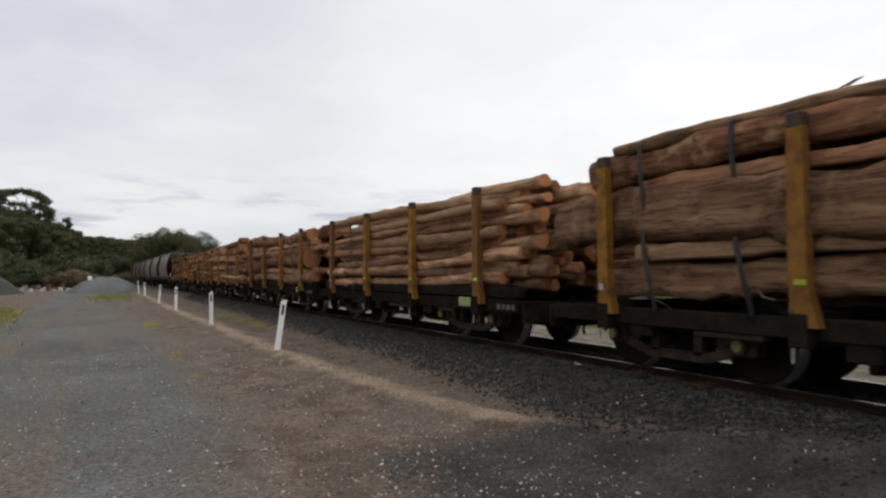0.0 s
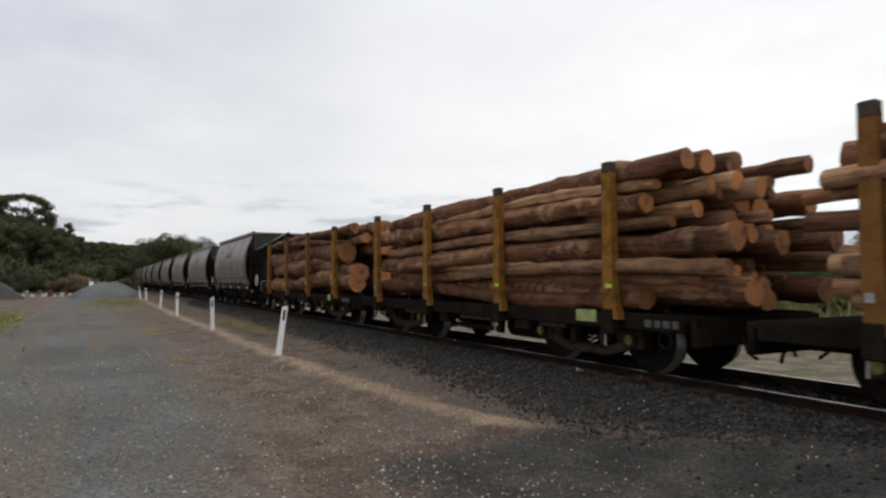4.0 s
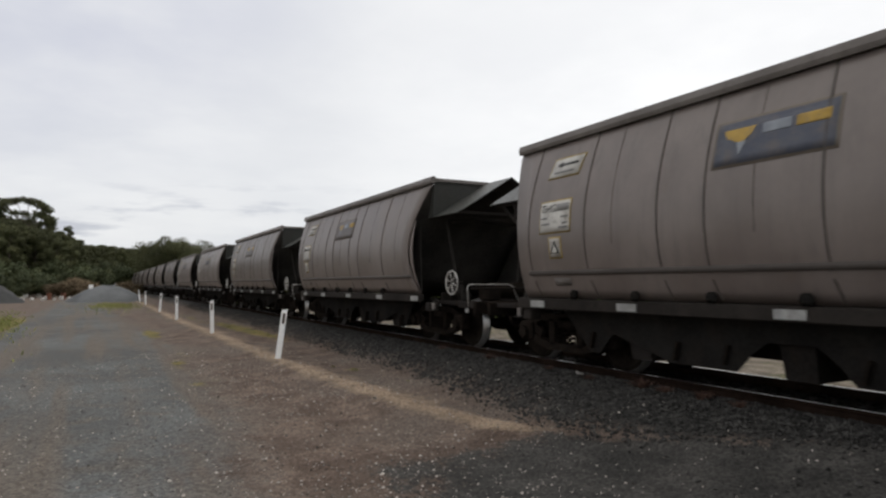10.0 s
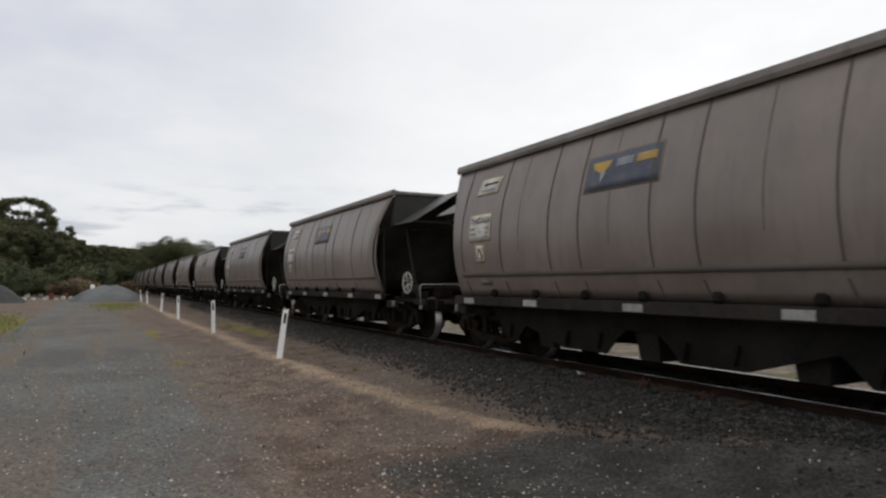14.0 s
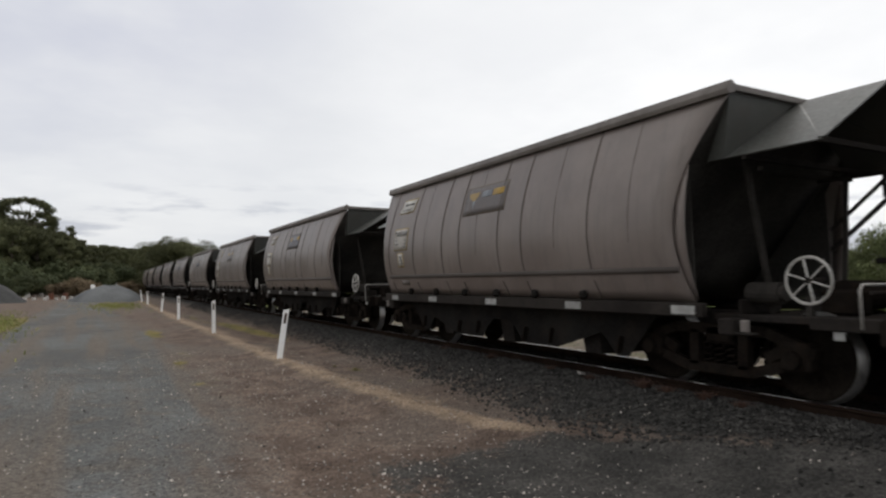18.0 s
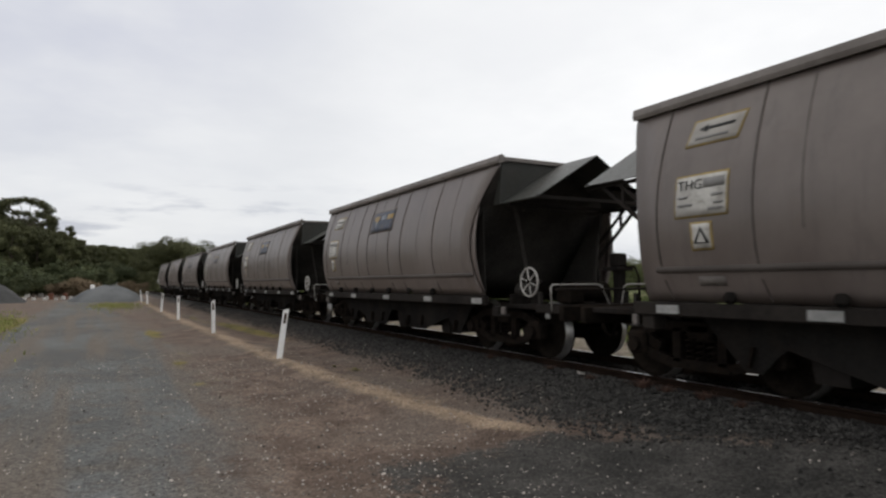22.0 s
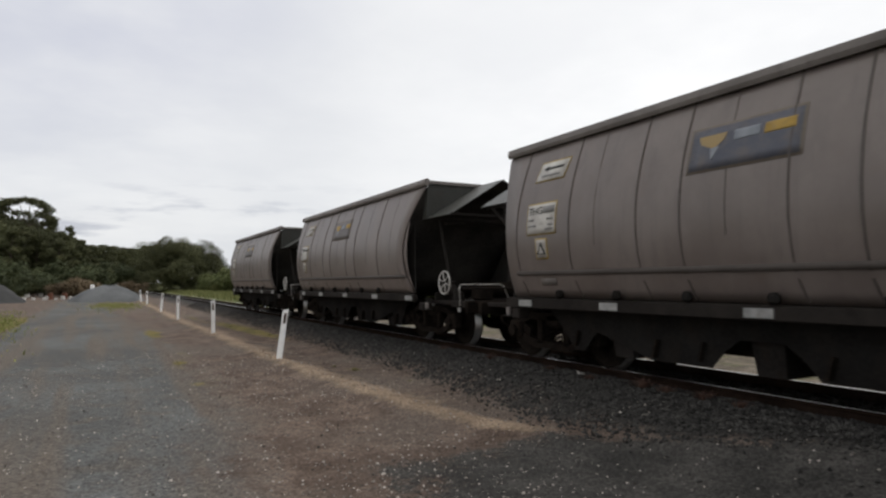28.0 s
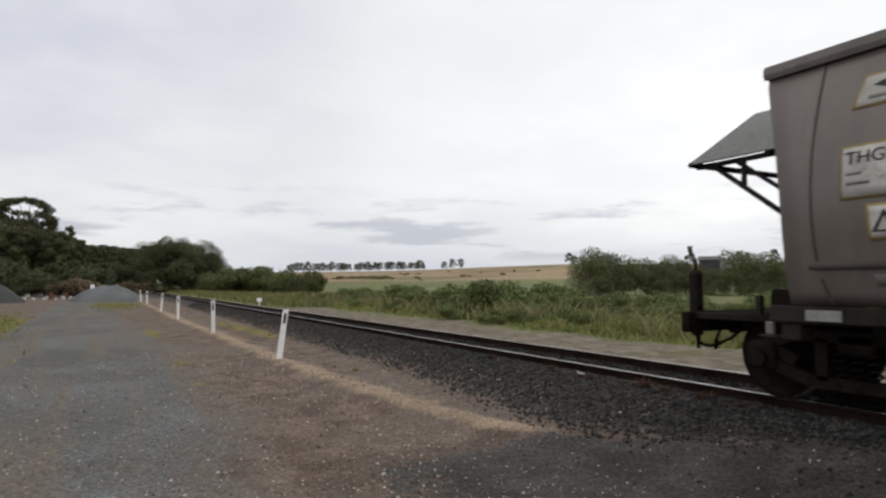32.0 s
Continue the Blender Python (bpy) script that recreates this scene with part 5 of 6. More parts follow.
def short_hood(w):
    """One wagon carries a shorter rear hood: it sits further in over the body."""
    for c in w.children:
        if c.name.startswith("end_hood") and any(p.data.vertices[0].co.y > 0 for p in c.children):
            c.matrix_basis = Matrix.Translation((0, -0.36, 0))


short_hood(hoppers[13])


def twigs():
    """Broken branches caught on top of the squared logs."""
    ld = loads[5]
    rs = random.Random(3)
    for y0, z0, up in ((1.40, 2.64, 0.22), (1.25, 2.62, 0.10), (1.9, 2.60, 0.08), (0.4, 2.62, 0.15), (3.1, 1.0, -0.25), (1.6, 1.0, -0.2)):
        pts = [(-0.85 if z0 > 2 else -1.2, y0, z0)]
        for i in range(5):
            p = pts[-1]
            pts.append((p[0] + rs.uniform(-0.08, 0.08), p[1] - rs.uniform(0.03, 0.16), p[2] + up / 5 + rs.uniform(-0.03, 0.03)))
        part("twig", tube(pts, 0.009, 5), BARK, ld, "broken twig")


twigs()


def end_device():
    """Red-lamp housing and hose on the last coupler."""
    w = hoppers[0]
    d = new("rear_marker")
    d.parent = w
    tagged(d, "dark rear marker box on the last coupler")
    u0 = -1.26
    d.matrix_basis = Matrix.Translation((-0.74, 0, 0))
    part("marker_box", box(bmesh.new(), (-0.08, Yu(u0), 0.80), (0.08, Yu(u0 - 0.11), 1.28), 0.03), PAINT_DARK, d)
    part("marker_mast", rod(bmesh.new(), (0, Yu(u0 - 0.05), 1.26), (0, Yu(u0 - 0.05), 1.42), 0.018, n=8), PAINT_DARK, d)
    part("marker_clamp", box(bmesh.new(), (-0.06, Yu(u0), 0.56), (0.06, Yu(u0 - 0.10), 0.90), 0.02), BOGIE, d)
    pts = [(0, Yu(u0 - 0.05), 0.66)] + [(-0.01, Yu(u0 + 0.10 - 0.15 * math.cos(a)), 0.56 - 0.10 * math.sin(a)) for a in (0.3, 0.8, 1.3, 1.8)] + [(-0.01, Yu(u0 + 0.26), 0.50), (-0.01, Yu(u0 + 0.40), 0.56), (0.0, Yu(u0 + 0.52), 0.66)]
    part("hose_tail", rod(bmesh.new(), (0.0, Yu(u0 - 0.04), 0.42), (0.0, Yu(u0 - 0.04), 0.62), 0.02, 0.028, n=8), BOGIE, d)
    part("air_hose", tube(pts, 0.018, 8), BOGIE, d)


end_device()


# ---- roadside things ----
POSTS = ((3.07, 12.44, 7.5, -4), (2.96, 19.93, -1.5, 2), (2.78, 28.07, -0.5, 1), (2.81, 36.91, 4, 2), (2.89, 50.0, -2.5, 1), (2.93, 58.4, -7, -2))


def marker_post():
    p = tagged(new("marker_post"), "white roadside marker post with a dark reflector, slightly leaning", "marker post", "row of marker posts")
    bm = bmesh.new()
    rows = [[(-0.055, 0.0), (-0.05, -0.02), (0.05, -0.02), (0.055, 0.0), (0.03, 0.022), (-0.03, 0.022)]]
    lo = [bm.verts.new((x, y, -0.25)) for x, y in rows[0]]
    hi = [bm.verts.new((x, y, 0.955 + x * 0.35)) for x, y in rows[0]]
    bm.faces.new(lo[::-1])
    bm.faces.new(hi)
    for i in range(6):
        bm.faces.new((lo[i], lo[(i + 1) % 6], hi[(i + 1) % 6], hi[i]))
    bmesh.ops.recalc_face_normals(bm, faces=bm.faces)
    part("post", bm, POST_WHITE, p)
    part("reflector", box(bmesh.new(), (-0.024, -0.030, 0.68), (0.024, -0.021, 0.88), 0.004), STAKE_TOP, p, "dark grey reflector")
    return p


def build_posts():
    first = marker_post()
    for i, (x, y, lx, ly) in enumerate(POSTS):
        m = pose(x, y, float(ground_z(x, y)), ly, lx, -12)
        if i == 0:
            first.matrix_basis = m
        else:
            copy_thing(first, m)


build_posts()


def mound(name, x, y, rx, ry, h, seed, label, rock, flat):
    rs = np.random.RandomState(seed)
    n, k = 40, 14
    verts, faces = [], []
    for j in range(k + 1):
        f = j / k
        for i in range(n):
            a = 2 * math.pi * i / n
            rr = f * (1 + 0.10 * math.sin(2 * a + seed) + 0.06 * math.sin(5 * a + 2 * seed))
            px, py = x + rx * rr * math.cos(a), y + ry * rr * math.sin(a)
            hh = h * max(0.0, 1 - f ** flat) * (1 + 0.06 * math.sin(3 * a + seed)) + rs.uniform(-0.03, 0.03) * h
            verts.append((px, py, float(ground_z(px, py)) - 0.05 + hh * (1 if j < k else 0)))
    for j in range(k):
        for i in range(n):
            faces.append((j * n + i, j * n + (i + 1) % n, (j + 1) * n + (i + 1) % n, (j + 1) * n + i))
    ob = new(name, raw_mesh(name, verts, faces, rock, True))
    return tagged(ob, label, "heap")


mound("gravel_mound", 0.55, 65.0, 3.1, 3.6, 1.45, 3, "blue-grey crushed rock heap beside the road end", CRUSHED, 2.1)
mound("gravel_mound", -9.6, 66.0, 4.4, 5.0, 2.6, 5, "dark crushed rock heap at the edge of the yard", DARK_ROCK, 1.3)


# ---- vegetation ----
def leaf_cloud(blobs, count, size, seed, hollow=0.55):
    """Leaf sprays scattered through overlapping ellipsoids: an uneven crown with gaps."""
    rs = np.random.RandomState(seed)
    b = np.array(blobs, float)
    vol = b[:, 3] * b[:, 4] * b[:, 5]
    pick = rs.choice(len(b), count, p=vol ** 0.7 / (vol ** 0.7).sum())
    d = rs.normal(size=(count, 3))
    d /= np.linalg.norm(d, axis=1)[:, None]
    rad = hollow + (1 - hollow) * rs.rand(count) ** 0.6
    rad *= 1 + 0.18 * np.sin(d[:, 0] * 5 + pick) * np.cos(d[:, 2] * 6 + pick * 2)
    c = b[pick, :3] + d * rad[:, None] * b[pick, 3:6]
    u = rs.normal(size=(count, 3))
    u /= np.linalg.norm(u, axis=1)[:, None]
    w = np.cross(u, d + 0.3 * rs.normal(size=(count, 3)))
    w /= np.linalg.norm(w, axis=1)[:, None] + 1e-6
    s = size * rs.uniform(0.6, 1.5, (count, 1))
    q = np.stack([c - u * s, c - w * s * 0.45, c + u * s, c + w * s * 0.45], 1).reshape(-1, 3)
    f = np.arange(count * 4).reshape(-1, 4)
    return q, f


def tree(name, height, width, trunk_h, leaf, count, size, seed, label, crown_shape=1.0, category="tree"):
    """Tapered trunk with limbs, and a crown of leaf sprays in uneven clumps."""
    rs = random.Random(seed)
    t = tagged(new(name), label, category)
    bm = bmesh.new()
    r = max(0.08, height * 0.018)
    top = Vector((rs.uniform(-0.3, 0.3), rs.uniform(-0.3, 0.3), trunk_h + (height - trunk_h) * 0.55))
    mid = Vector((top.x * 0.3, top.y * 0.5, trunk_h))
    rod(bm, (0, 0, -0.6), mid, r * 1.2, r * 0.8, 8)
    rod(bm, mid, top, r * 0.8, r * 0.3, 7)
    blobs = []
    nb = 9
    for i in range(nb):
        a = 2.4 * i + rs.uniform(-0.4, 0.4)
        f = (i + 0.5) / nb
        z = trunk_h + (height - trunk_h) * (0.12 + 0.78 * f)
        reach = width * 0.5 * (0.72 * (1 - crown_shape * f ** 2.2) + 0.12)
        p = Vector((math.cos(a) * reach, math.sin(a) * reach, z))
        rod(bm, mid.lerp(top, min(0.9, f * 0.9)), p, r * 0.35, r * 0.1, 5)
        br = width * rs.uniform(0.19, 0.30)
        blobs.append((p.x, p.y, p.z, br, br, br * rs.uniform(0.6, 0.95)))
    blobs.append((top.x, top.y, height - width * 0.18, width * 0.26, width * 0.26, width * 0.18))
    part("trunk", bm, BARK, t)
    q, f = leaf_cloud(blobs, count, size, seed)
    part("crown", raw_mesh("crown", q, f, leaf), None, t)
    return t


def shrub(name, height, width, leaf, count, size, seed, label, category="shrub"):
    rs = random.Random(seed)
    t = tagged(new(name), label, category)
    bm = bmesh.new()
    blobs = []
    for i in range(7):
        a = 2.4 * i
        reach = width * 0.32 * (0.2 + 0.8 * rs.random())
        z = height * rs.uniform(0.25, 0.72)
        rod(bm, (0.1 * math.cos(a), 0.1 * math.sin(a), -0.2), (math.cos(a) * reach, math.sin(a) * reach, z), 0.03, 0.01, 5)
        br = width * rs.uniform(0.18, 0.28)
        blobs.append((math.cos(a) * reach, math.sin(a) * reach, z, br, br, height * rs.uniform(0.2, 0.3)))
    part("stem", bm, BARK, t)
    q, f = leaf_cloud(blobs, count, size, seed, 0.35)
    part("foliage", raw_mesh("foliage", q, f, leaf), None, t)
    return t


def bearing(px, dist):
    """Plan place at a distance along a bearing, degrees to the right of the track's direction."""
    a = radians(px)
    return dist * math.sin(a), dist * math.cos(a)


def plant(kind, spots, group=""):
    for i, (x, y, s, rz) in enumerate(spots):
        m = pose(x, y, float(ground_z(x, y)) - 0.05, 0, 0, rz) @ Matrix.Diagonal((s, s, s, 1))
        if i == 0:
            kind.matrix_basis = m
        else:
            c = copy_thing(kind, Matrix.Identity(4))
            c.matrix_basis = m
        if group:
            tagged(kind, group=group)


def umbrella_tree():
    """A tall tree whose crown is a thin arched canopy with open sky under it."""
    rs = random.Random(41)
    t = tagged(new("umbrella_tree"), "tall tree with a thin arched crown above the woods", "tree")
    bm = bmesh.new()
    rod(bm, (1.2, 0, -0.6), (0.6, 0, 10.5), 0.30, 0.20, 8)
    blobs = []
    for i in range(15):
        a = radians(6 + 12.2 * i)
        p = (4.2 * math.cos(a), rs.uniform(-1.2, 1.2), 11.6 + 3.4 * math.sin(a) - (0.9 if a < 0.5 else 0.0))
        br = rs.uniform(0.75, 1.10)
        blobs.append((*p, br * 1.25, br * 1.4, br * 0.75))
        if i % 2 == 0:
            rod(bm, (0.6, 0, 10.3), p, 0.10, 0.03, 5)
    for p in ((3.9, 0.2, 11.4), (4.3, -0.2, 10.4), (3.3, 0.3, 12.3), (-1.2, 0, 12.7), (0.4, 0.4, 12.6), (-2.6, 0, 13.2), (2.2, 0, 12.6), (-3.6, 0, 12.4), (1.2, 0.3, 11.6), (-0.6, 0.3, 11.4), (-2.2, 0.3, 11.6), (2.8, 0.3, 11.0)):
        blobs.append((*p, 1.0, 1.2, 0.7))
    part("trunk", bm, BARK, t)
    q, f = leaf_cloud(blobs, 8000, 0.17, 41, 0.2)
    part("crown", raw_mesh("crown", q, f, LEAF_DARK), None, t)
    return t


def build_woods():
    rs = random.Random(11)
    pines = [tree("pine_tree", 15, 5.6, 5.5, LEAF_DARK, 9000, 0.19, 20 + i, "tall dark green pine in the wooded bank", 0.75) for i in range(3)]

    def skyline(deg):
        """Height of the woods' outline above the eye, degrees."""
        return np.interp(deg, [-18, -10, -6.8, -4.2, -3.8, -2.7, -1.8, -1.2, 0, 1, 1.7, 2.4, 4], [5.4, 5.7, 5.6, 4.8, 4.5, 4.25, 3.85, 3.45, 3.38, 3.32, 3.10, 3.2, 3.3])

    spots = [[], [], []]
    deg = -17.5
    while deg < 3.8:
        for row, lift in ((0, 0.90), (1, 0.97), (2, 1.0)):
            a = deg + (0.33 * row) % 0.6 + rs.uniform(-0.12, 0.12)
            dist = (112, 124, 138)[row] + rs.uniform(-3, 3) + 24 * max(0.0, a + 1.6)
            x, y = bearing(a, dist)
            el = skyline(a) * lift * rs.uniform(0.93, 1.0)
            s = (EYE[2] + dist * math.tan(radians(el)) - float(ground_z(x, y))) / 15.2
            spots[rs.randrange(3)].append((x, y, s, rs.uniform(0, 360)))
        deg += 0.74 if deg > -10 else 1.3
    for p, s in zip(pines, spots):
        plant(p, s, "wooded bank")
    plant(umbrella_tree(), [(*bearing(-5.3, 130), 1.0, 0)])
    spire = tree("spire_tree", 11.5, 3.0, 2.0, LEAF_DARK, 1500, 0.2, 45, "narrow dark conifer above the woods", 0.95)
    plant(spire, [(*bearing(-2.25, 126), 0.93, 0)])
    scrub = [shrub("bank_shrub", 4.2, 6.5, LEAF_BANK, 6500, 0.14, 60 + i, "leafy green shrub at the foot of the bank") for i in range(2)]
    spots = [[], []]
    for i, (deg, dist, s) in enumerate(((-9.0, 84, 1.1), (-7.6, 88, 1.2), (-6.6, 92, 1.1), (-5.7, 86, 0.9), (-4.9, 94, 1.1), (-4.1, 96, 1.0), (-3.3, 98, 0.9), (-2.5, 104, 1.1), (-1.7, 108, 1.3), (-0.9, 112, 1.3), (-0.2, 120, 1.3),
                                        (0.6, 130, 1.4), (1.4, 140, 1.4), (-11, 86, 1.2), (-13, 88, 1.2), (-3.6, 108, 1.5), (-5.2, 104, 1.6), (-6.8, 104, 1.6), (-2.2, 116, 1.6), (2.2, 165, 1.2), (-8.2, 100, 1.6))):
        spots[i % 2].append((*bearing(deg, dist), s * (0.78 if deg < -2 else 0.9), rs.uniform(0, 360)))
    # filler row added behind the pines to stop bright sky showing between trunks
    for i in range(17):
        a = -17.5 + 1.25 * i
        spots[i % 2].append((*bearing(a, 150 + 18 * max(0.0, a)), 1.5, rs.uniform(0, 360)))
    for p, s in zip(scrub, spots):
        plant(p, s, "scrub below the wooded bank")
    # the broad round clump beyond the track
    big = tree("broad_tree", 11.5, 13.0, 0.2, LEAF_DARK, 22000, 0.17, 71, "broad dark green tree beside the railway", 0.75)
    plant(big, [(*bearing(5.0, 132), 0.84, 0), (*bearing(6.7, 134), 0.82, 130), (*bearing(5.9, 129), 0.83, 200), (*bearing(3.9, 138), 0.80, 250), (*bearing(8.1, 138), 0.66, 40)], "clump of broad trees")
    scr = [shrub("field_shrub", 3.6, 6.0, LEAF_SCRUB, 5000, 0.15, 80 + i, "olive green shrub along the field edge") for i in range(2)]
    spots = [[], []]
    for i, (deg, dist, s) in enumerate(((9.2, 104, 1.15), (10.2, 110, 1.35), (11.2, 106, 1.25), (12.4, 104, 1.2), (13.5, 100, 1.1), (14.6, 92, 1.05), (15.6, 88, 1.0), (16.5, 86, 0.9), (8.2, 120, 1.0),
                                        (10.8, 124, 1.5), (12.0, 120, 1.4))):
        spots[i % 2].append((*bearing(deg, dist), s, rs.uniform(0, 360)))
    for p, s in zip(scr, spots):
        plant(p, s, "shrubs along the field edge")
    bush = [shrub("bramble", 1.8, 3.9, LEAF_MID, 5200, 0.075, 90 + i, "dense green bramble bush in long grass") for i in range(3)]
    spots = [[], [], []]
    for i, (deg, dist, s) in enumerate(((31.5, 30, 1.12), (30.4, 34, 0.8), (32.6, 36, 0.9), (25.0, 40, 1.0), (36.5, 36, 1.0), (38.0, 35, 0.9), (44.5, 26, 0.6), (47.2, 23, 0.5), (49.5, 24, 0.6), (33.0, 24, 0.4), (29.0, 27, 0.42), (39.2, 23, 0.4), (24.0, 34, 0.45), (21.0, 47, 0.6), (18.0, 52, 0.55), (16.0, 60, 0.6), (33.5, 30, 1.0), (29.8, 33, 0.9), (34.8, 36, 0.9), (37.2, 27, 0.5), (40.0, 33, 0.75), (28.0, 38, 0.6), (23.2, 47, 0.7), (43.8, 31, 0.7), (20.6, 40, 0.45), (27.0, 33, 0.4), (46.6, 34, 0.75), (50, 34, 0.8), (35.4, 24, 0.35), (41.5, 22.5, 0.4), (24.6, 44, 0.95), (26.0, 42, 0.85), (36.0, 33, 0.8), (38.5, 30, 0.65), (42.0, 27, 0.62), (22.0, 52, 0.8), (45.5, 24, 0.5), (19.5, 60, 0.75), (48, 30, 0.7), (52, 26, 0.6), (54.5, 30, 0.8), (56.5, 27, 0.7), (58.5, 30, 0.9), (60.5, 28, 0.85), (62.5, 27, 0.9), (64.5, 29, 1.0), (67, 27, 0.9))):
        spots[i % 3].append((*bearing(deg, dist), s, rs.uniform(0, 360)))
    for p, s in zip(bush, spots):
        plant(p, s, "brambles beyond the track")
    gum = [tree("gum_tree", 8, 9.0, 0.4, LEAF_GUM, 8500, 0.14, 100 + i, "grey-green gum tree in the field hedge", 0.6) for i in range(2)]
    spots = [[], []]
    hedge = ((41.3, 2.6), (42.1, 3.25), (43.1, 2.7), (44.2, 2.0), (45.2, 2.4), (46.2, 2.0), (47.3, 2.1), (48.3, 2.45), (49.3, 1.9), (50.3, 1.4), (51.5, 1.3), (52.6, 1.4), (53.4, 2.95), (54.4, 1.9), (55.3, 2.7), (56.2, 1.8), (57.2, 2.1),
             (58.4, 2.3), (59.5, 2.2), (60.6, 2.6), (61.6, 3.0), (62.9, 3.9), (64.0, 4.6), (65.6, 5.0), (67.5, 5.2))
    for i, (deg, el) in enumerate(hedge):
        dist = 92 + 4 * math.sin(3 * deg)
        x, y = bearing(deg, dist)
        s = (EYE[2] + dist * math.tan(radians(el)) - float(ground_z(x, y))) / 8.9
        spots[i % 2].append((x, y, s, rs.uniform(0, 360)))
    for p, s in zip(gum, spots):
        plant(p, s, "trees along the hedge")
    pole = tree("slender_tree", 11, 2.4, 3.0, LEAF_GUM, 1600, 0.16, 120, "slender tree standing over the hedge", 0.5)
    plant(pole, [(*bearing(49.6, 94), 0.62, 0)])
    # shelter belt on the ridge
    ridge = [tree("ridge_tree", 11.5, 7.5, 1.2, LEAF_RIDGE, 1600, 0.36, 130 + i, "dark shelter-belt tree on the ridge", 0.5) for i in range(3)]
    spots = [[], [], []]
    deg = 14.6
    while deg < 26.8:
        gap = rs.choice([0.18, 0.22, 0.26, 0.32, 0.60])
        spots[rs.randrange(3)].append((*bearing(deg, 600 + rs.uniform(-25, 25)), rs.uniform(0.55, 0.85), rs.uniform(0, 360)))
        deg += gap
    for deg in (28.4, 29.2, 29.9, 39.6, 40.0, 53.4, 54.0, 49.8, 56.0):
        spots[rs.randrange(3)].append((*bearing(deg, 560), rs.uniform(0.6, 0.95), rs.uniform(0, 360)))
    for p, s in zip(ridge, spots):
        plant(p, s, "shelter belt on the ridge")
    dry = shrub("dry_bush", 2.6, 4.2, LEAF_RUST, 2600, 0.12, 150, "withered reddish-brown bush below the woods")
    plant(dry, [(*bearing(a, d), k, 70 * i) for i, (a, d, k) in enumerate(((-2.6, 90, 0.9), (-2.0, 92, 1.1), (-1.4, 91, 1.05), (-0.8, 93, 0.8), (1.9, 100, 0.9), (2.6, 101, 0.8)))], "dry bushes below the woods")
    far = shrub("field_bush", 1.9, 6.5, LEAF_DRY, 260, 0.5, 140, "low bush in the dry pasture")
    spots = []
    for i in range(16):
        spots.append((*bearing(rs.uniform(24, 46), rs.uniform(190, 420)), rs.uniform(0.25, 0.6), rs.uniform(0, 360)))
    for i in range(22):
        spots.append((*bearing(18.6 + 0.25 * i + rs.uniform(-0.1, 0.1), 300 + rs.uniform(-8, 8)), rs.uniform(0.3, 0.7), rs.uniform(0, 360)))
    plant(far, spots, "bushes in the pasture")


build_woods()


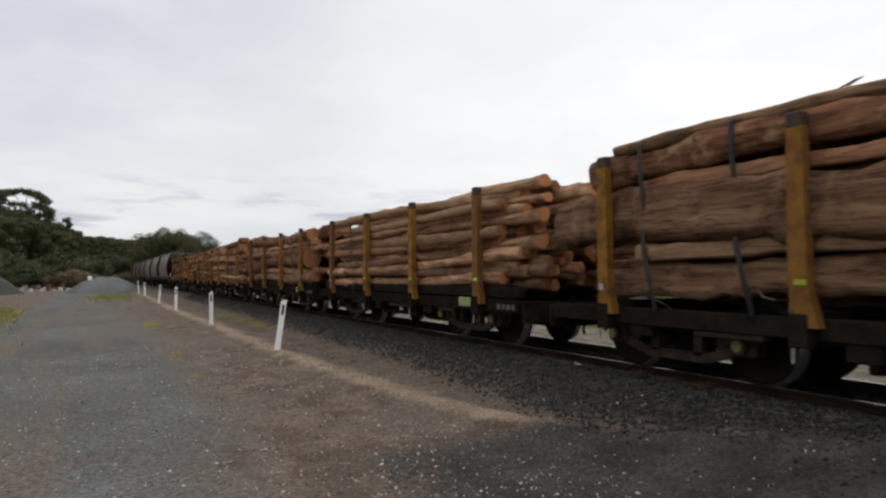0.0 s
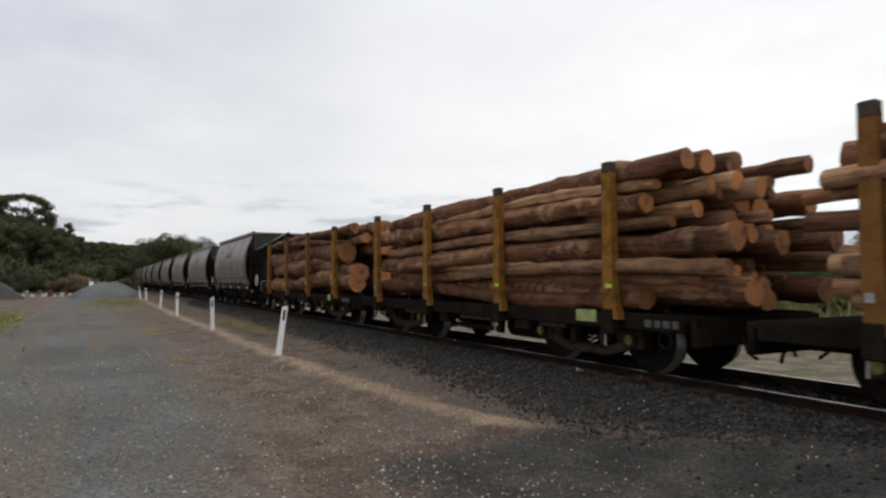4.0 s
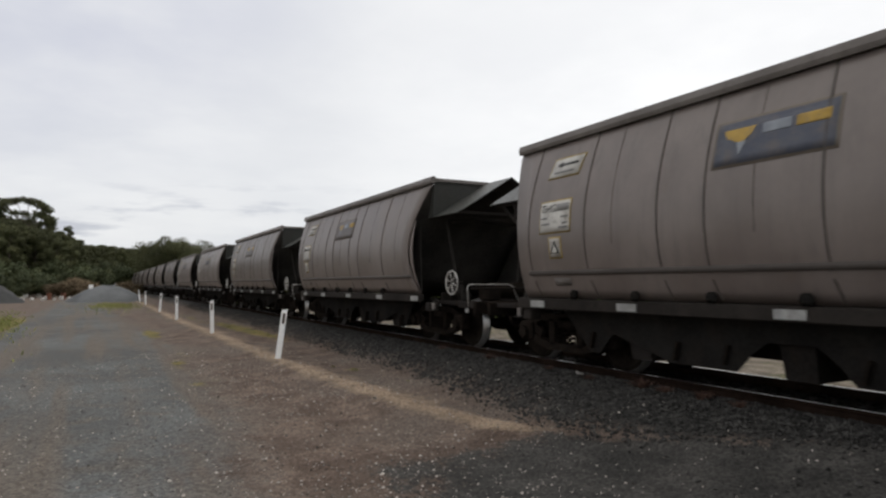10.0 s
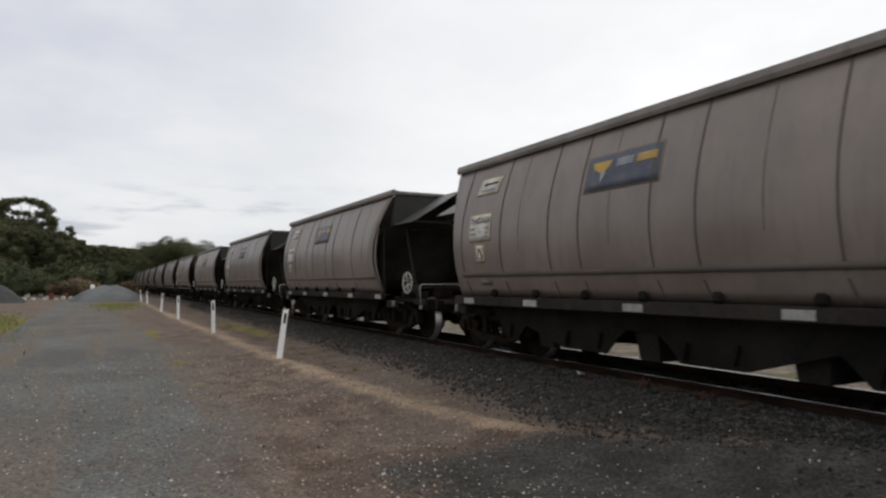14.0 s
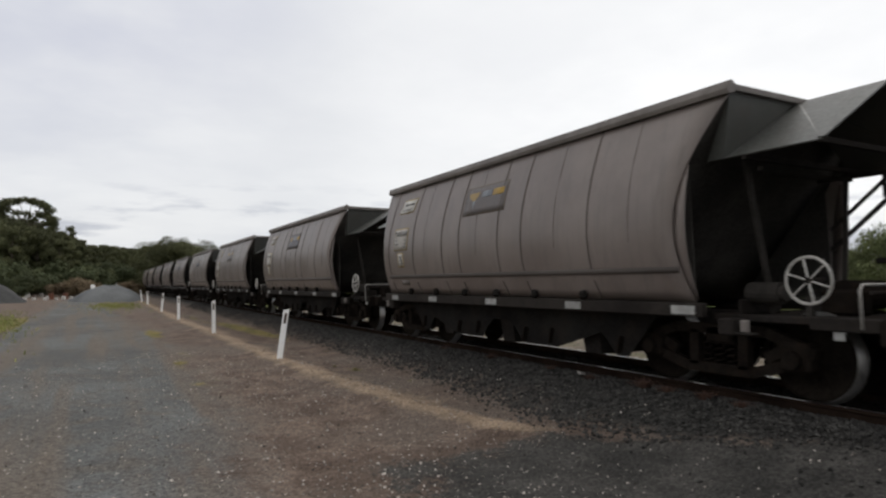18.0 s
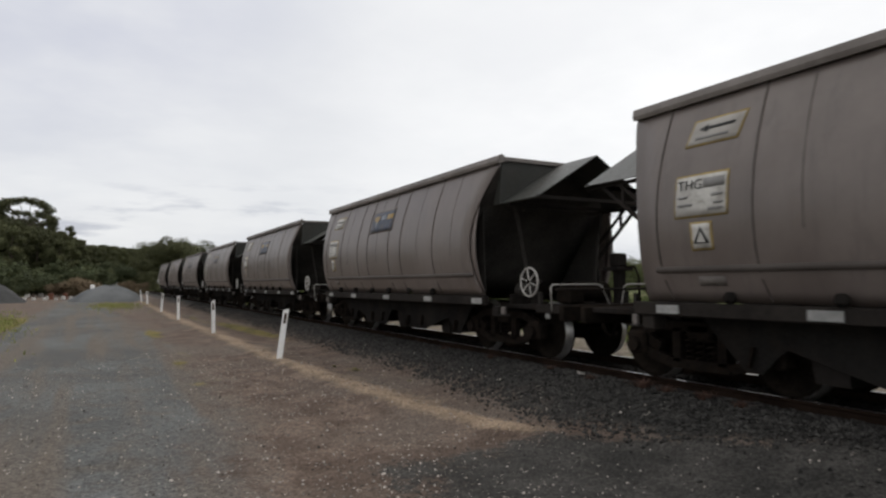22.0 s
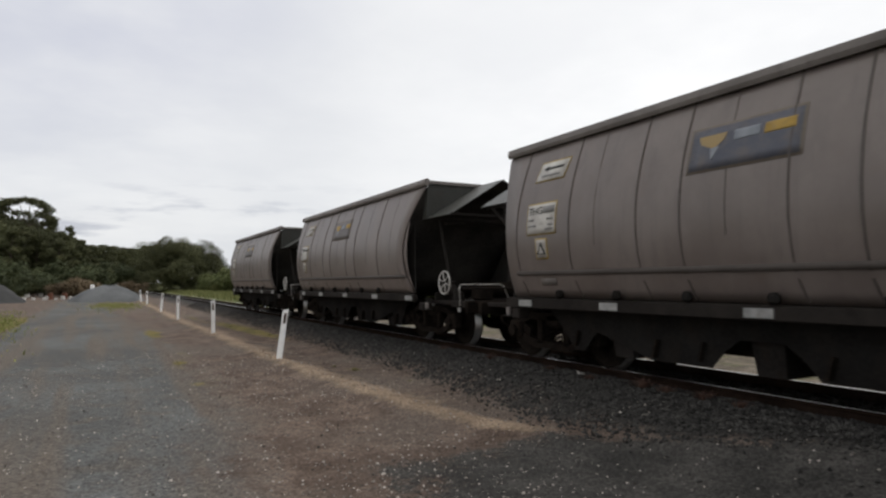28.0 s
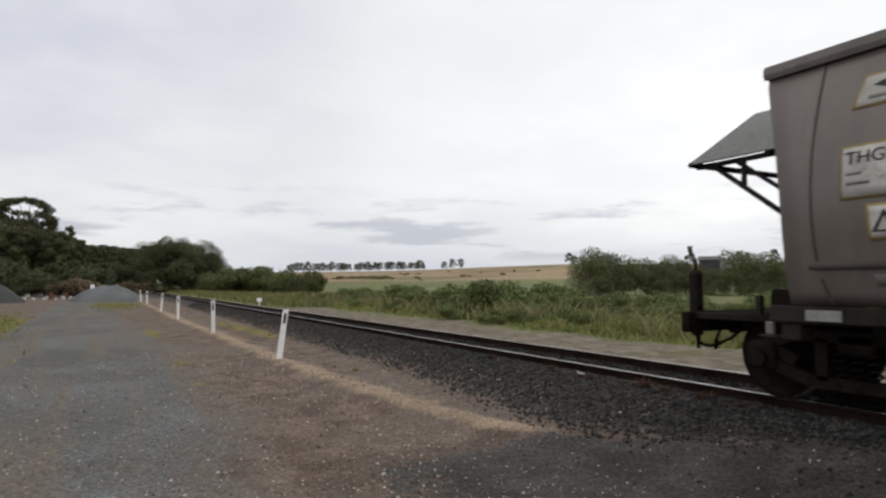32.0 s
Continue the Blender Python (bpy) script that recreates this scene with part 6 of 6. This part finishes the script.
def grass_field():
    """Long grass between track and field, dead grass on the verge bank: loose stuff, one object each."""
    rs = np.random.RandomState(5)

    def blades(px, py, h, lean, wide, name, mat, label):
        n = len(px)
        pz = ground_z(px, py) - 0.02
        a = rs.uniform(0, 6.28, n)
        dx, dy = np.cos(a), np.sin(a)
        lx, ly = rs.normal(0, lean, n) * h, rs.normal(0, lean, n) * h
        base = np.stack([px, py, pz], 1)
        side = np.stack([dx * wide, dy * wide, np.zeros(n)], 1)
        midp = base + np.stack([lx * 0.35, ly * 0.35, h * 0.6], 1)
        tip = base + np.stack([lx, ly, h], 1)
        v = np.stack([base - side, base + side, midp + side * 0.7, tip, midp - side * 0.7], 1).reshape(-1, 3)
        i = np.arange(n)[:, None] * 5
        f = np.concatenate([i + np.array([0, 1, 2, 3, 4])], 1)
        tagged(new(name, raw_mesh(name, v, f, mat)), label, "grass", kind="stuff")

    n = 52000
    y = 3 + 70 * rs.rand(n) ** 1.6
    x = 12.2 + np.interp(y, [3, 7, 10, 13], [2.4, 1.8, 0.7, 0.0]) + 0.7 * rs.rand(n) ** 2 + 14 * rs.rand(n) ** 1.5 + 0.12 * (y - 8) * rs.rand(n) + 0.9 * wave(12 + 0 * y, y, 0.35)
    clump = 0.5 + 0.5 * wave(x, y, 0.9, 1.0)
    h = (0.10 + 0.60 * np.clip(clump, 0, 1) ** 1.5) * rs.uniform(0.4, 1.3, n) * np.clip(0.35 + (x - 12.2) * 0.5, 0.3, 1.0)
    blades(x, y, h, 0.55, 0.012 + 0.0010 * y, "long_grass", GRASS, "long green and straw grass beyond the track")
    n = 5000
    y = 9 + 60 * rs.rand(n) ** 1.5
    x = 13.0 + 12 * rs.rand(n) ** 1.3 + 0.1 * (y - 9) * rs.rand(n)
    keep = wave(x, y, 0.5, 4.0) > -0.1
    x, y = x[keep], y[keep]
    blades(x, y, rs.uniform(0.5, 1.05, len(x)), 0.35, 0.010 + 0.0008 * y, "seeding_grass", STRAW, "pale seeding grass stalks in the long grass")
    n = 9000
    y = 40 + 110 * rs.rand(n)
    x = 9.4 + (y * 0.06) * rs.rand(n) + 6 * rs.rand(n)
    blades(x, y, rs.uniform(0.2, 0.7, n), 0.25, 0.07, "lineside_grass", LINESIDE, "olive and straw grass along the railway bank")
    n = 7000
    y = 5.3 + 56 * rs.rand(n) ** 1.7
    off = rs.normal(0, 1, n)
    x = berm_x(y) + 0.04 + np.where(off < 0, 0.17, 0.34) * off
    blades(x, y, rs.uniform(0.005, 0.022, n), 2.4, 0.003 + 0.0006 * y, "dead_grass", STRAW_BROWN, "short dead grass on the verge bank")
    n = 2600
    near = rs.rand(n) < 0.5
    y = np.where(near, rs.normal(51, 5, n), rs.normal(30, 5.5, n))
    x = np.where(near, rs.normal(0.9, 0.9, n), -1.0 - 0.085 * y + rs.normal(0, 0.45, n))
    blades(x, y, rs.uniform(0.04, 0.16, n), 0.5, 0.02, "roadside_weeds", GRASS, "low yellow-green weeds beside the road")


grass_field()


def lineside_weeds():
    """Withered red-brown weeds by the rail and small green tufts on the verge, each a plant of its own."""
    rs = np.random.RandomState(17)

    def tuft(name, mat, r, h, n, label):
        a = rs.uniform(0, 6.28, n)
        d = r * rs.rand(n) ** 0.7
        base = np.stack([d * np.cos(a) * 0.5, d * np.sin(a) * 0.5, np.full(n, -0.01)], 1)
        tip = np.stack([d * np.cos(a) + rs.normal(0, r * 0.3, n), d * np.sin(a) + rs.normal(0, r * 0.3, n), h * rs.uniform(0.3, 1.0, n)], 1)
        s = np.stack([-np.sin(a), np.cos(a), np.zeros(n)], 1) * 0.006
        v = np.stack([base - s, base + s, tip], 1).reshape(-1, 3)
        me = raw_mesh(name, v, np.arange(n * 3).reshape(-1, 3), mat)

        def place(x, y, k, rz):
            ob = tagged(new(name, me), label, "weed", name.replace("_", " ") + "s")
            ob.matrix_basis = pose(x, y, float(ground_z(x, y)), 0, 0, rz) @ Matrix.Diagonal((k, k, k, 1))
        return place

    dead = tuft("withered_weed", DEAD_LEAF, 0.16, 0.10, 160, "withered red-brown weed beside the rail")
    for x, y, k in ((5.72, 5.6, 1.2), (5.66, 5.2, 0.9), (5.70, 4.7, 1.0), (5.60, 6.4, 0.7), (5.74, 7.4, 0.8), (5.68, 8.9, 0.9), (5.62, 4.2, 0.8), (5.72, 10.6, 0.8)):
        dead(x, y, k, rs.uniform(0, 360))
    green = tuft("grass_tuft", TUFT, 0.14, 0.05, 140, "small green grass tuft on the gravel verge")
    for x, y, k in ((3.94, 10.53, 0.8), (4.05, 10.9, 0.5), (3.8, 11.3, 0.5), (4.3, 9.1, 0.45), (4.5, 13.9, 0.6), (4.45, 19.2, 0.8), (4.1, 23.7, 0.9)):
        green(x, y, k, rs.uniform(0, 360))


lineside_weeds()


def loose_stones():
    """Crushed stone on the ballast shoulder and loose gravel on road and verge."""
    rs = np.random.RandomState(9)
    ico = np.array([(0, 0, 1), (0.9, 0, 0.1), (0.2, 0.9, -0.1), (-0.8, 0.4, 0.1), (-0.5, -0.8, 0), (0.5, -0.7, 0.2), (0, 0, -0.9)])
    tri = np.array([(0, 1, 2), (0, 2, 3), (0, 3, 4), (0, 4, 5), (0, 5, 1), (6, 2, 1), (6, 3, 2), (6, 4, 3), (6, 5, 4), (6, 1, 5)])

    def scatter(px, py, size, name, mat, label):
        n = len(px)
        pz = ground_z(px, py)
        a = rs.uniform(0, 6.28, n)
        s = size * rs.uniform(0.55, 1.5, n)
        loc = ico[None] * rs.uniform(0.6, 1.25, (n, 7, 3)) * s[:, None, None]
        loc[:, :, 2] *= 0.75
        c, d = np.cos(a)[:, None], np.sin(a)[:, None]
        v = np.stack([loc[:, :, 0] * c - loc[:, :, 1] * d + px[:, None], loc[:, :, 0] * d + loc[:, :, 1] * c + py[:, None], loc[:, :, 2] + (pz + s * 0.2)[:, None]], 2).reshape(-1, 3)
        f = (np.arange(n)[:, None, None] * 7 + tri[None]).reshape(-1, 3)
        tagged(new(name, raw_mesh(name, v, f, mat)), label, "gravel", kind="stuff")

    n = 34000
    y = 1.5 + 44 * rs.rand(n) ** 2.0
    foot = ballast_foot(y)
    x = TRACK_X - 0.62 - (foot - 0.62 + 0.1) * rs.rand(n) ** 1.35
    keep = ((y > apron_y(x) + rs.normal(0, 0.25, n)) & (TRACK_X - x < foot + rs.normal(-0.12, 0.12, n))) | (rs.rand(n) < 0.03)
    x, y = x[keep], y[keep]
    scatter(x, y, 0.022, "track_ballast", STONE_DARK, "dark crushed basalt on the ballast shoulder")
    n = 7000
    y = 2 + 24 * rs.rand(n) ** 1.4
    x = TRACK_X + rs.uniform(-0.5, 1.9, n)
    scatter(x, y, 0.026, "far_ballast", STONE_BLACK, "dark crushed basalt between and beyond the rails")
    n = 34000
    y = 2.6 + 13 * rs.rand(n) ** 1.6
    x = -2.6 + 8.0 * rs.rand(n)
    dens = 0.22 + 0.78 * np.exp(-((x - 2.3) / 1.1) ** 2) * (0.5 + 0.5 * wave(x, y, 0.8, 3.0))
    keep = rs.rand(n) < dens * np.where((y < 4.7) & (x > 2.6), np.clip(1.0 - (x - 2.6) * 0.45, 0.2, 1.0), 1.0)
    x, y = x[keep], y[keep]
    scatter(x, y, 0.011 * rs.rand(len(x)) ** 1.7 + 0.004, "loose_gravel", PEBBLE, "small loose gravel on road and verge")


loose_stones()


# ---- far yard and buildings ----
def far_things():
    shed = tagged(new("farm_shed"), "dark farm shed standing beyond the hedge", "shed")
    x, y = bearing(51.15, 300)
    shed.matrix_basis = pose(x, y, float(ground_z(x, y)), 0, 0, -50)
    part("shed_wall", box(bmesh.new(), (-4.2, -5, -1.0), (4.2, 5, 6.2)), SHED, shed)
    bm = bmesh.new()
    for sy in (-1, 1):
        plate(bm, [(-4.6, 0, 7.8), (4.6, 0, 7.8), (4.6, sy * 5.5, 6.1), (-4.6, sy * 5.5, 6.1)], 0.12)
    part("shed_roof", bm, SHED, shed)
    x, y = bearing(52.6, 310)
    s2 = tagged(new("pale_shed"), "pale iron-roofed shed beside the dark one", "shed")
    s2.matrix_basis = pose(x, y, float(ground_z(x, y)), 0, 0, -50)
    part("shed_wall", box(bmesh.new(), (-3.4, -5, -1.0), (3.4, 5, 6.4)), SHED_ROOF, s2)
    bm = bmesh.new()
    for sy in (-1, 1):
        plate(bm, [(-3.7, 0, 8.4), (3.7, 0, 8.4), (3.7, sy * 5.5, 6.3), (-3.7, sy * 5.5, 6.3)], 0.12)
    part("shed_roof", bm, SHED_ROOF, s2)
    rs = random.Random(4)
    # pale blocks and orange drums at the far end of the yard
    cube = mesh_of("concrete_block", box(bmesh.new(), (-0.26, -0.2, 0), (0.26, 0.2, 0.42), 0.05), BLOCK)
    for deg, dist, s in ((-5.15, 74, 0.7), (-4.95, 92, 1.0), (-4.55, 75, 0.6), (-4.1, 94, 0.9), (-3.85, 74, 0.6), (-3.6, 76, 0.8), (-3.1, 73, 0.55), (-2.62, 76, 0.8), (-2.1, 79, 0.55)):
        x, y = bearing(deg, dist)
        o = tagged(new("concrete_block", cube), "pale concrete block at the end of the yard", "block", "blocks in the yard")
        o.matrix_basis = pose(x, y, float(ground_z(x, y)) - 0.03, 0, 0, rs.uniform(0, 90)) @ Matrix.Diagonal((s, s, s * 1.2, 1))
    dm = mesh_of("drum", rod(bmesh.new(), (0, 0, 0), (0, 0, 0.7), 0.24, n=16), ORANGE)
    for deg, dist in ((-3.45, 76), (-2.5, 77)):
        x, y = bearing(deg, dist)
        o = tagged(new("drum", dm), "faded orange drum in the yard", "drum", "drums in the yard")
        o.matrix_basis = pose(x, y, float(ground_z(x, y)) - 0.02)
    # white marker on the heap and a small white board beside the far rail
    sign = tagged(new("track_sign"), "small white board on a short post beside the track", "sign")
    sign.matrix_basis = pose(8.46, 39.3, float(ground_z(8.46, 39.3)), 0, 0, 8)
    part("sign_post", rod(bmesh.new(), (0, 0, -0.2), (0, 0, 0.5), 0.03, n=8), POST_WHITE, sign)
    part("sign_board", box(bmesh.new(), (-0.16, -0.02, 0.40), (0.16, 0.02, 0.62), 0.01), POST_WHITE, sign)
    m = tagged(new("yard_marker"), "white marker post at the end of the yard", "marker")
    x, y = bearing(-0.65, 78)
    m.matrix_basis = pose(x, y, float(ground_z(x, y)))
    part("marker_post", box(bmesh.new(), (-0.22, -0.1, -0.1), (0.22, 0.1, 1.5), 0.06), POST_WHITE, m)
    lit = tagged(new("litter"), "crumpled pale scrap lying on the ballast", "litter")
    lit.matrix_basis = pose(5.62, 6.6, float(ground_z(5.62, 6.6)) + 0.03, 10, 20, 30)
    bm = bmesh.new()
    plate(bm, [(-0.09, -0.03, 0), (0.02, -0.05, 0.02), (0.10, 0.0, 0.05), (0.03, 0.05, 0.01), (-0.06, 0.04, 0.03)], 0.01)
    part("scrap", bm, PLACARD, lit)


far_things()


# ---- what moves ----
def motions():
    times = [0.0] + [float(t) for t in range(1, 33)]
    for i, w in enumerate(hoppers):
        walk(w, [(t, pose(TRACK_X, tail_y(t) - i * PITCH_H - MID, 0)) for t in times])
    for i, (w, ld) in enumerate(zip(log_wagons, loads)):
        rows = [(t, pose(TRACK_X, tail_y(t) - 189.66 - i * PITCH_L - LOG_MID, 0)) for t in times]
        walk(w, rows)
        walk(ld, rows)
    # wheelsets roll: a row every other frame keeps the turn under a right angle
    roll = []
    for i in range(0, 481):
        t = i / 15.0
        roll.append((t, math.degrees((tail_y(0) - tail_y(t)) / 0.42)))
    made = {}
    for w in hoppers + log_wagons:
        for b in w.children:
            for s in b.children:
                if not s.name.startswith("wheelset"):
                    continue
                key = round(s.location.y, 2)
                if key not in made:
                    y = s.location.y
                    walk(s, [(t, pose(0, y, 0.42, a)) for t, a in roll])
                    made[key] = s.animation_data
                else:
                    s.rotation_mode = "QUATERNION"
                    s.animation_data_create()
                    s.animation_data.action = made[key].action
                    s.animation_data.action_slot = made[key].action_slot


motions()
